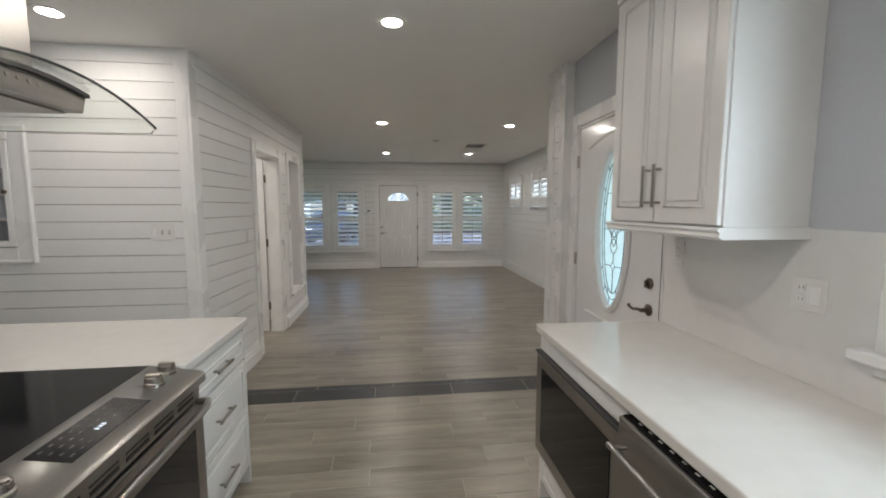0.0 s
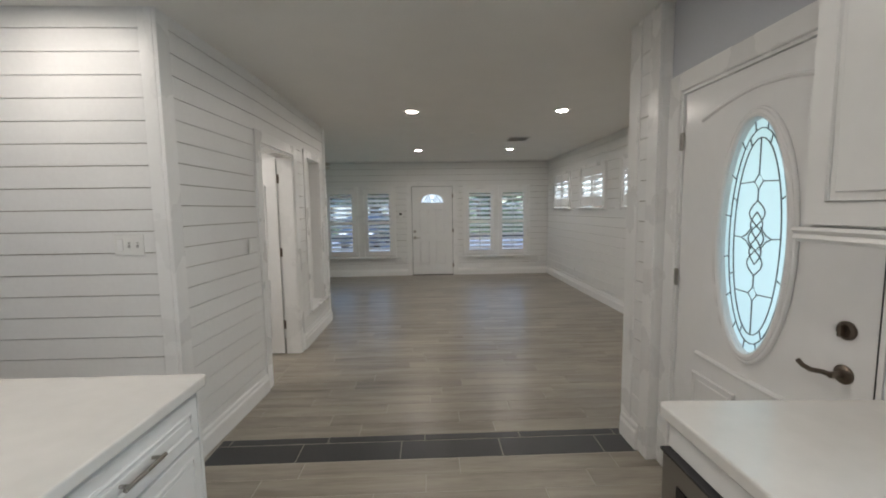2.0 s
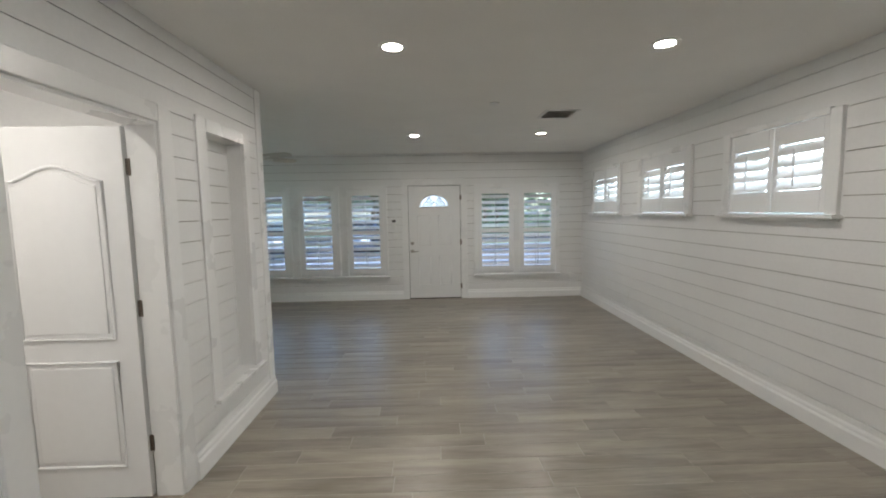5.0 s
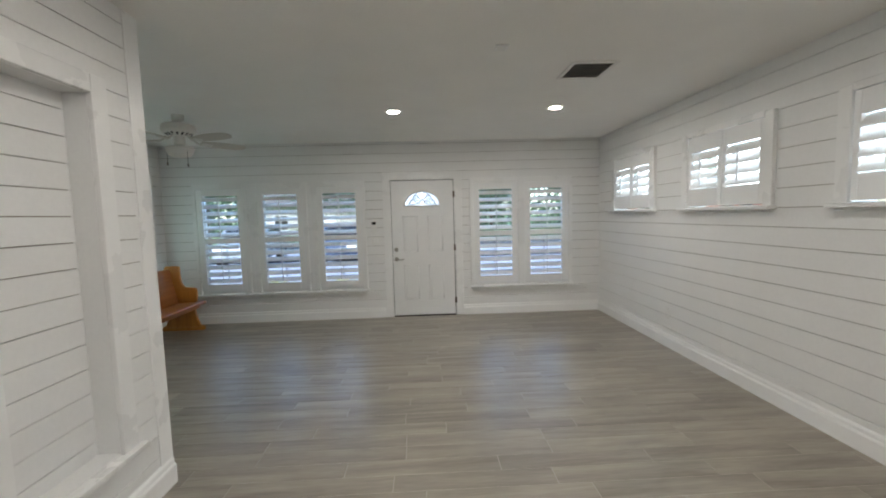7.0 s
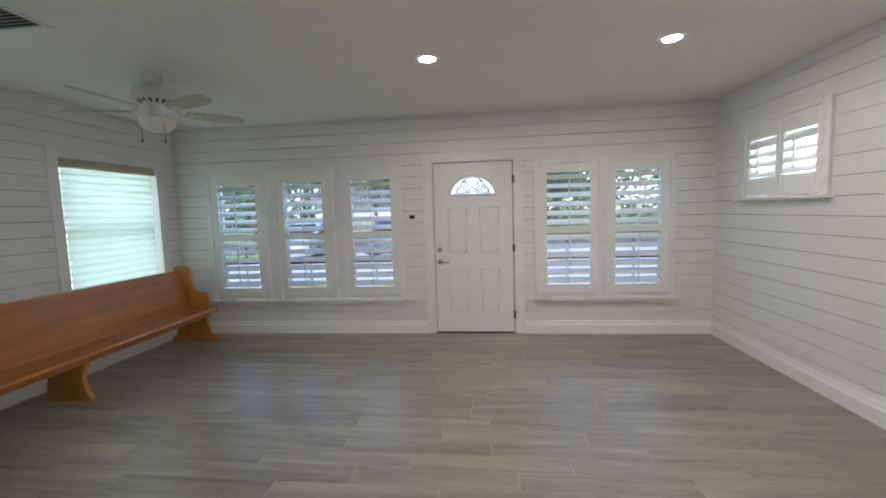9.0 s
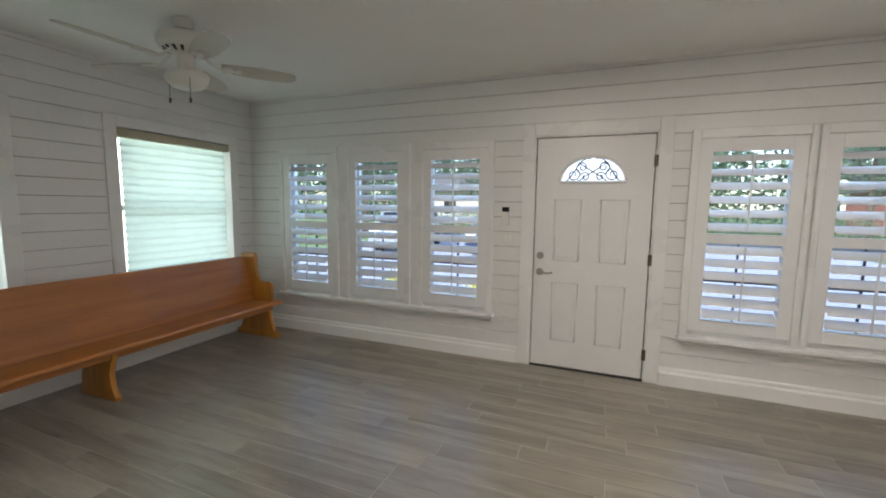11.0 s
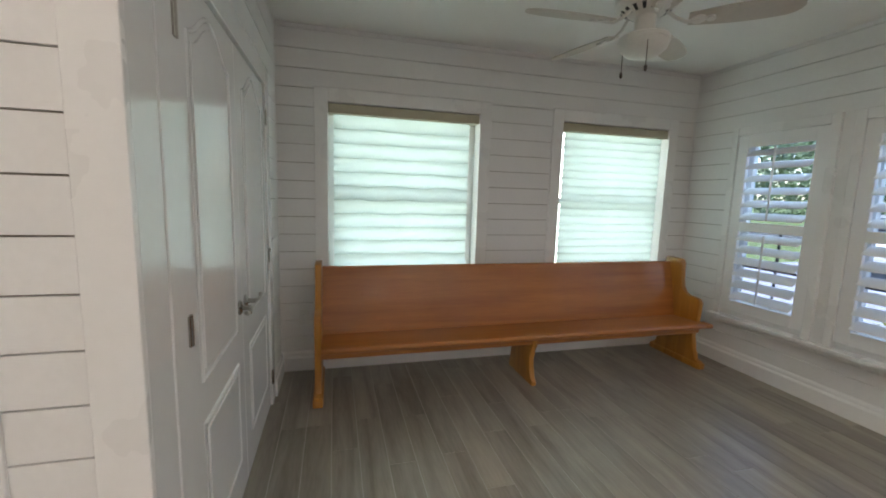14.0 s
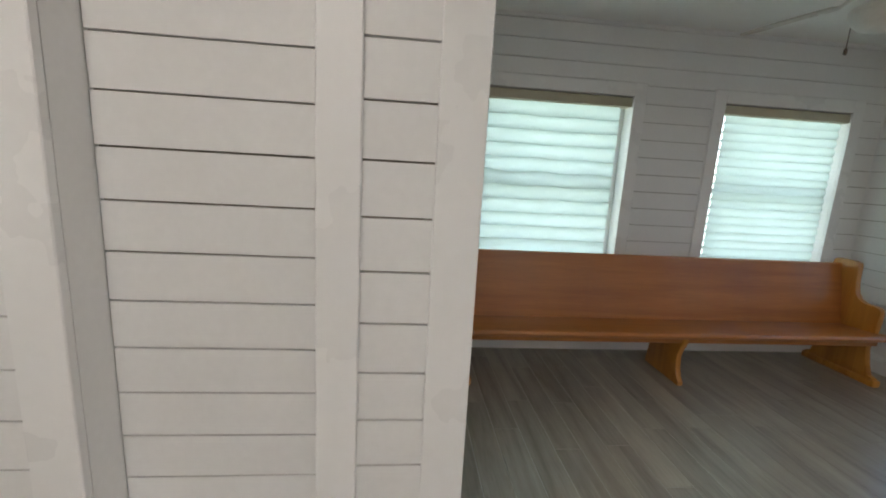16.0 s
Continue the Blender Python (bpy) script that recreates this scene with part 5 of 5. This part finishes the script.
part("top_lip", boxes((1.040, 1.10, 1.476, 2.245, 0.797, 0.806), bevel=0.002), DARK, mw)
part("badge", boxes((1.0405, 1.0425, 1.565, 1.585, 0.425, 0.437)), NICKEL, mw)
dw = base("dishwasher", (0, 0, 0), "stainless dishwasher with dark top-edge controls", "dishwasher")
part("body", boxes((1.09, 1.66, 0.872, 1.468, 0.09, 0.878)), DARK, dw)
part("door", boxes((1.030, 1.088, 0.870, 1.468, 0.11, 0.868), bevel=0.006, seg=2), STEEL, dw, "brushed steel door")
part("control_strip", boxes((1.040, 1.086, 0.878, 1.460, 0.8685, 0.8725), bevel=0.001), BLACKGLASS, dw, "black control strip")
for i in range(11):
    y = 0.93 + 0.046 * i
    part("key_mark", boxes((1.056, 1.062, y, y + 0.014, 0.8723, 0.8735)), PLASTIC, dw)
bar = tube(bmesh.new(), [(1.032, 1.42, 0.79), (0.985, 1.42, 0.79)], 0.008, 10)
tube(bar, [(1.032, 0.92, 0.79), (0.985, 0.92, 0.79)], 0.008, 10)
tube(bar, [(0.985, 0.90, 0.79), (0.985, 1.44, 0.79)], 0.010, 12)
part("handle", bar, STEEL, dw, "round steel bar handle", True)
sc = base("sink_cabinet", (0, 0, 0), "white double-door base cabinet under the window", "cabinet")
part("body", boxes((1.10, XK - 0.001, -2.4, 0.866, 0.10, 0.885), (1.16, XK - 0.001, -2.4, 0.866, 0, 0.10)), CABINET, sc)
for y0, y1 in ((-0.30, 0.27), (0.28, 0.86)):
    drawer_front(sc, 1.10, -1, y0, y1, 0.12, 0.868, False)

wc = base("wall_cabinet", (0, 0, 0), "white two-door wall cabinet with raised panels", "cabinet")
WX, W0, W1, WZ0, WZ1 = 1.400, 1.532, 2.195, 1.450, 2.52
part("body", boxes((WX, XK - 0.001, W0, W1, WZ0, WZ1), bevel=0.002), CABINET, wc)
wm = (W0 + W1) / 2
for a, b in ((W0 + 0.003, wm - 0.002), (wm + 0.002, W1 - 0.003)):
    d = part("door", boxes((WX - 0.020, WX - 0.001, a, b, WZ0 + 0.006, WZ1 - 0.085), bevel=0.003), CABINET, wc)
    k = 0.062
    loop = rect_loop(a + k, b - k, WZ0 + 0.006 + k, WZ1 - 0.085 - k)
    part("panel_moulding", tube(bmesh.new(), [(WX - 0.019, u, z) for u, z in loop], 0.008, 6, True), CABINET, d, smooth=True)
    part("raised_panel", boxes((WX - 0.026, WX - 0.019, a + k + 0.02, b - k - 0.02, WZ0 + 0.026 + k, WZ1 - 0.105 - k), bevel=0.004), CABINET, d)
    hy = wm + (0.034 if a > wm - 0.1 and a > W0 + 0.1 else -0.034)
    bar_pull(d, (WX - 0.020, hy, 1.535), (WX - 0.020, hy, 1.665), (-0.032, 0, 0))
part("light_rail", prism(bmesh.new(), [(XK - 0.001, WZ0), (WX - 0.030, WZ0), (WX - 0.036, WZ0 - 0.008), (WX - 0.024, WZ0 - 0.018), (WX - 0.030, WZ0 - 0.030), (WX - 0.012, WZ0 - 0.040), (XK - 0.001, WZ0 - 0.040)], "y", W0 - 0.018, W1 + 0.018, 0.002), CABINET, wc, "stepped moulding under the cabinet")
part("crown", boxes((WX - 0.026, XK - 0.001, W0 - 0.006, W1 + 0.006, WZ1 - 0.078, WZ1 + 0.086), bevel=0.006, seg=2), CABINET, wc)

# ---- outdoors ----
GRASS = mat("lawn", (0.10, 0.15, 0.045), 0.9, vary=0.4, scale=0.6, fine=25, bump=0.6, depth=0.03)
CONCRETE = mat("driveway_concrete", (0.28, 0.30, 0.36), 0.85, vary=0.12, scale=0.5, fine=20, bump=0.3)
ASPHALT = mat("asphalt", (0.06, 0.06, 0.062), 0.9, vary=0.15, scale=0.8, fine=60, bump=0.4)
BARK = mat("bark", (0.12, 0.085, 0.06), 0.9, vary=0.3, scale=6, fine=30, bump=0.8, depth=0.01)
LEAF = mat("leaves", (0.065, 0.115, 0.05), 0.6, vary=0.45, scale=1.5, fine=9, bump=0.2)
YELLOWLEAF = mat("yellow_leaves", (0.42, 0.40, 0.06), 0.6, vary=0.35, scale=3, fine=20, bump=0.2)
BRICKRED = mat("red_brick_facade", (0.30, 0.13, 0.10), 0.85, vary=0.2, scale=3, fine=25, bump=0.4)
ROOFING = mat("roof_shingle", (0.10, 0.095, 0.09), 0.9, vary=0.2, scale=2, fine=20, bump=0.5)
CARBLUE = mat("car_paint", (0.05, 0.07, 0.12), 0.25, 0.4, vary=0.05, bump=0)
CARGREY = mat("silver_car_paint", (0.40, 0.42, 0.45), 0.28, 0.5, vary=0.05, bump=0)
TYRE = mat("tyre_rubber", (0.02, 0.02, 0.02), 0.8, vary=0.1)
STUCCO = mat("stucco", (0.55, 0.53, 0.48), 0.9, vary=0.08, scale=2, fine=40, bump=0.4)
GZ = -0.30
setting("ground", boxes((-400, 400, -400, 400, GZ - 0.2, GZ)), GRASS, "green lawn round the house reaching the distance", "ground")
setting("driveway", boxes((-9, 9, YF + 0.25, 26.0, GZ, GZ + 0.03)), CONCRETE, "pale concrete driveway in front of the house", "driveway")
setting("road", boxes((-200, 200, 27, 33, GZ, GZ + 0.02)), ASPHALT, "grey asphalt street beyond the lawn", "road")
setting("roof", prism(bmesh.new(), [(-3.0, ZC + 0.125), (YF + 0.45, ZC + 0.125), (YF + 0.45, ZC + 0.25), (3.8, ZC + 1.9), (-3.0, ZC + 0.25)], "x", -4.8, XR + 0.8), ROOFING, "low gabled shingle roof with eaves", "roof")


def tree(at, height, spread, seed):
    """A tapered trunk with limbs and a crown of many small leaves."""
    r = random.Random(seed)
    t = base("tree", at, "leafy green shade tree with a rough brown trunk", "tree", "street trees")
    bm = turned(bmesh.new(), [(0.20, 0), (0.15, height * 0.15), (0.12, height * 0.35), (0.06, height * 0.6), (0.02, height * 0.8)], segs=12)
    tips = []
    for k in range(9):
        a, h0 = 2.4 * k + r.uniform(-0.3, 0.3), height * (0.3 + 0.05 * k)
        ln = spread * r.uniform(0.5, 0.85)
        pts = [(0.02 * math.cos(a), 0.02 * math.sin(a), h0)] + [(ln * q * math.cos(a + 0.2 * q), ln * q * math.sin(a + 0.2 * q), h0 + ln * (0.55 * q + 0.25 * q * q)) for q in (0.35, 0.7, 1.0)]
        tube(bm, pts, 0.03, 6)
        tips += [Vector(p) for p in pts[1:]]
    tips.append(Vector((0, 0, height * 0.85)))
    part("trunk", bm, BARK, t, "rough brown trunk with limbs", True)
    verts, faces = [], []
    for c in tips:
        for _ in range(110):
            d = Vector((r.gauss(0, 1), r.gauss(0, 1), r.gauss(0, 0.75)))
            p = c + d * spread * 0.19
            if p.z < height * 0.18:
                continue
            u = Vector((r.uniform(-1, 1), r.uniform(-1, 1), r.uniform(-1, 1))).normalized()
            v = u.orthogonal().normalized()
            s = r.uniform(0.07, 0.16)
            n = len(verts)
            verts += [p - u * s, p + v * s * 0.45, p + u * s, p - v * s * 0.45]
            faces.append((n, n + 1, n + 2, n + 3))
    me = bpy.data.meshes.new("crown")
    me.from_pydata(verts, [], faces)
    me.materials.append(LEAF)
    c = new("crown", me)
    c.parent = t
    tagged(c, "uneven crown of small green leaves")


for i, (x, y, h, s) in enumerate(((4.6, 35.8, 6.5, 2.8), (10.5, 26.6, 7.5, 3.0), (-4.2, 35.8, 7.0, 3.2), (-12.0, 26.8, 8.0, 3.2), (0.2, 36.5, 8.5, 3.4), (6.0, 38.5, 7.5, 3.0), (-8.0, 37.0, 8.0, 3.3), (14.0, 36.0, 8.0, 3.2), (-16.0, 36.0, 8.0, 3.4))):
    tree((x, y, GZ), h, s, 11 + i)


def hedge(x0, x1, y, h, seed):
    r = random.Random(seed)
    verts, faces = [], []
    for _ in range(int((x1 - x0) * 420)):
        x, z, d = r.uniform(x0, x1), r.uniform(0, 1), r.uniform(-0.4, 0.4)
        p = Vector((x, y + d, GZ + z * h * (0.85 + 0.18 * math.sin(x * 2.1) + 0.1 * math.sin(x * 5.3))))
        u = Vector((r.uniform(-1, 1), r.uniform(-1, 1), r.uniform(-1, 1))).normalized()
        v = u.orthogonal().normalized()
        s, n = r.uniform(0.04, 0.09), len(verts)
        verts += [p - u * s, p + v * s * 0.5, p + u * s, p - v * s * 0.5]
        faces.append((n, n + 1, n + 2, n + 3))
    me = bpy.data.meshes.new("hedge")
    me.from_pydata(verts, [], faces)
    me.materials.append(LEAF)
    tagged(new("hedge", me), "clipped green hedge along the lawn", "hedge", kind="stuff")


hedge(-14, 1.5, 34.6, 1.5, 3)
hedge(2.0, 14.0, 34.5, 1.3, 4)


def shrub(at, seed):
    """A low bush of small yellow-green leaves on short stems."""
    q = random.Random(seed)
    b = base("shrub", at, "low yellow-green garden shrub beside the driveway", "shrub", "shrubs outside the front windows")
    stems, verts, faces = bmesh.new(), [], []
    for k in range(7):
        a = 0.9 * k
        tip = Vector((0.2 * math.cos(a), 0.2 * math.sin(a), q.uniform(0.28, 0.42)))
        tube(stems, [(0.02 * math.cos(a), 0.02 * math.sin(a), 0), tip * 0.5, tip], 0.006, 5)
        for _ in range(70):
            p = tip + Vector((q.gauss(0, 0.07), q.gauss(0, 0.07), q.gauss(0, 0.06)))
            u = Vector((q.uniform(-1, 1), q.uniform(-1, 1), q.uniform(-1, 1))).normalized()
            v, n, w = u.orthogonal().normalized(), len(verts), q.uniform(0.018, 0.035)
            verts += [p - u * w, p + v * w * 0.5, p + u * w, p - v * w * 0.5]
            faces.append((n, n + 1, n + 2, n + 3))
    part("stem", stems, BARK, b, "thin brown stems")
    me = bpy.data.meshes.new("foliage")
    me.from_pydata(verts, [], faces)
    me.materials.append(YELLOWLEAF)
    ob = new("foliage", me)
    ob.parent = b
    tagged(ob, "small yellow-green leaves")


shrub((-1.22, 13.5, GZ + 0.03), 31)
shrub((-2.75, 13.2, GZ + 0.03), 32)


def far_woods(x0, x1, y, h, count, seed):
    """A belt of far trees: stems and a ragged mass of leaf sprays."""
    r = random.Random(seed)
    verts, faces = [], []
    for _ in range(count):
        x, z = r.uniform(x0, x1), r.random() ** 0.8
        top = h * (0.78 + 0.16 * math.sin(x * 0.45) + 0.1 * math.sin(x * 1.3 + 1))
        p = Vector((x, y + r.uniform(-2, 2), GZ + z * top))
        u = Vector((r.uniform(-1, 1), r.uniform(-1, 1), r.uniform(-1, 1))).normalized()
        v = u.orthogonal().normalized()
        s, n = r.uniform(0.18, 0.42), len(verts)
        verts += [p - u * s, p + v * s * 0.5, p + u * s, p - v * s * 0.5]
        faces.append((n, n + 1, n + 2, n + 3))
    me = bpy.data.meshes.new("far_woods")
    me.from_pydata(verts, [], faces)
    me.materials.append(LEAF)
    tagged(new("far_woods", me), "belt of far green trees behind the houses", "trees", kind="stuff")


far_woods(-60, 60, 56, 13, 42000, 21)


def house(x, y, w, wall_mat, label):
    h = base("house", (x, y, GZ), label, "house", "houses across the street")
    part("wall", boxes((-w / 2, w / 2, 0, 7, 0, 3.0)), wall_mat, h)
    part("roof", prism(bmesh.new(), [(-0.6, 3.0), (7.6, 3.0), (3.5, 5.0)], "x", -w / 2 - 0.5, w / 2 + 0.5), ROOFING, h, "dark shingle roof")
    part("door", boxes((-0.5, 0.5, -0.04, 0.0, 0.1, 2.15), bevel=0.01), TRIM, h, "white front door")
    for c in (-w * 0.32, w * 0.25, w * 0.38):
        wd = part("window", boxes((c - 0.6, c + 0.6, -0.03, 0.0, 0.9, 2.2)), BLACKGLASS, h, "dark window")
        part("frame", boxes((c - 0.68, c - 0.6, -0.06, 0, 0.82, 2.28), (c + 0.6, c + 0.68, -0.06, 0, 0.82, 2.28), (c - 0.6, c + 0.6, -0.06, 0, 2.2, 2.28), (c - 0.6, c + 0.6, -0.06, 0, 0.82, 0.9), (c - 0.02, c + 0.02, -0.05, 0, 0.9, 2.2)), TRIM, wd)


house(25.5, 42, 14, BRICKRED, "low red-brick house with a dark shingle roof")
house(-8.5, 43, 14, STUCCO, "low pale stucco house with a dark shingle roof")


def car(at, turn, paint, label):
    """A parked car: body, cabin glass and four wheels."""
    c = base("car", at, label, "car", "parked cars", turn=turn)
    side = [(-2.2, 0.32), (-2.24, 0.62), (-2.15, 0.86), (-1.55, 0.98), (-0.95, 1.42), (-0.5, 1.52), (0.7, 1.50), (1.25, 1.38), (1.85, 1.02), (2.2, 0.92), (2.24, 0.50), (2.15, 0.30)]
    part("body", prism(bmesh.new(), side, "y", -0.86, 0.86, 0.07), paint, c, smooth=True)
    glass = [(-1.38, 1.00), (-0.92, 1.37), (-0.48, 1.45), (0.68, 1.43), (1.15, 1.32), (1.55, 1.03)]
    part("side_windows", prism(bmesh.new(), glass, "y", -0.868, 0.868), BLACKGLASS, c, "dark side windows")
    part("windscreen", prism(bmesh.new(), [(-1.56, 1.005), (-0.98, 1.435), (-0.95, 1.40), (-1.50, 0.97)], "y", -0.68, 0.68), BLACKGLASS, c, "dark windscreen")
    for s in (-1, 1):
        part("headlight", boxes((-2.235, -2.14, s * 0.62 - 0.18, s * 0.62 + 0.18, 0.66, 0.78), bevel=0.02), PLASTIC, c)
        for x in (-1.38, 1.40):
            wh = part("wheel", turned(bmesh.new(), [(0.20, s * 0.66), (0.33, s * 0.66), (0.34, s * 0.72), (0.34, s * 0.86), (0.31, s * 0.89), (0.22, s * 0.89)], (x, 0, 0.33), "y", 24), TYRE, c, "black tyre", True)
            part("rim", turned(bmesh.new(), [(0.22, s * 0.86), (0.21, s * 0.885), (0.06, s * 0.875), (0.05, s * 0.89)], (x, 0, 0.33), "y", 20), NICKEL, wh, smooth=True)


car((-2.75, 22.0, GZ + 0.03), 85, CARBLUE, "dark blue parked car on the driveway")
car((-6.8, 21.8, GZ + 0.03), 98, CARGREY, "silver parked car on the driveway")

# ---- floor tiles ----
TL, TW, GAP = 0.93, 0.1475, 0.0038


def tile_mesh(name, w, d, material):
    bm = boxes((0, w, 0, d, -0.010, 0.0))
    es = [e for e in bm.edges if all(v.co.z > -0.005 for v in e.verts)]
    bmesh.ops.bevel(bm, geom=es, offset=0.0015, segments=1, affect="EDGES")
    return mesh_of(name, bm, material)


TILES = {}
floor = bpy.data.objects["floor"]


def lay(name, x0, x1, y0, d, material, rest):
    """One tile or a cut one."""
    w = round(x1 - x0 - GAP, 3)
    if w < 0.02:
        return
    if rest is not None:
        rest.append((x0, w, y0, d - GAP))
        return
    key = (name, w, round(d, 3))
    if key not in TILES:
        TILES[key] = tile_mesh(name, w, d - GAP, material)
    ob = new(name, TILES[key])
    ob.parent = floor
    ob.location = (x0, y0, 0)


rng = random.Random(5)
starts = [0.805, 0.57, 0.03, 0.36]
rest = []
y, k = 3.752, 0
while y < YF - 0.01:
    d = min(TW, YF - y)
    s = starts[k] if k < 4 else rng.choice((0.0, 0.31, 0.62, 0.15, 0.47, 0.78)) + rng.uniform(-0.03, 0.03)
    x0, x1 = (XW if y > YC - 0.07 else XL), XR
    x = s - TL * math.ceil((s - x0) / TL)
    while x < x1:
        a, b = max(x, x0), min(x + TL, x1)
        lay("floor_tile", a, b, y, d, FLOORTILE, None)
        x += TL
    y += TW
    k += 1
y, k = 3.477 - TW, 0
while y > -2.5:
    s = (0.53, 0.33, 0.05, 0.72)[k] if k < 4 else rng.uniform(0, TL)
    x = s - TL * math.ceil((s + 4.0) / TL)
    while x < XK:
        a, b = max(x, -4.0), min(x + TL, XK)
        near = b > -0.6 and y > 0.9
        lay("floor_tile", a, b, y, TW, FLOORTILE, None if near else rest)
        x += TL
    y -= TW
    k += 1
y = YP + 0.13
while y < 5.9:
    x = -3.48 - rng.uniform(0, TL)
    while x < XL - 0.02:
        a, b = max(x, -3.48), min(x + TL, XL - 0.004)
        if a < b:
            lay("floor_tile", a, b, y, TW, FLOORTILE, None if b > -2.0 else rest)
        x += TL
    y += TW
bm = bmesh.new()
for x0, w, y0, d in rest:
    box(bm, x0, x0 + w, y0, y0 + d, -0.010, 0.0)
far = part("far_floor_tiles", bm, FLOORTILE, floor)
far["kind"] = "stuff"
# dark threshold course
x = 0.17 - 0.636 * 3
while x < XS:
    lay("slate_tile", max(x, XL), min(x + 0.636, XS), 3.480, 0.197, SLATE, None)
    lay("slate_tile", max(x + 0.15, XL), min(x + 0.786, XS), 3.679, 0.072, SLATE, None)
    x += 0.636
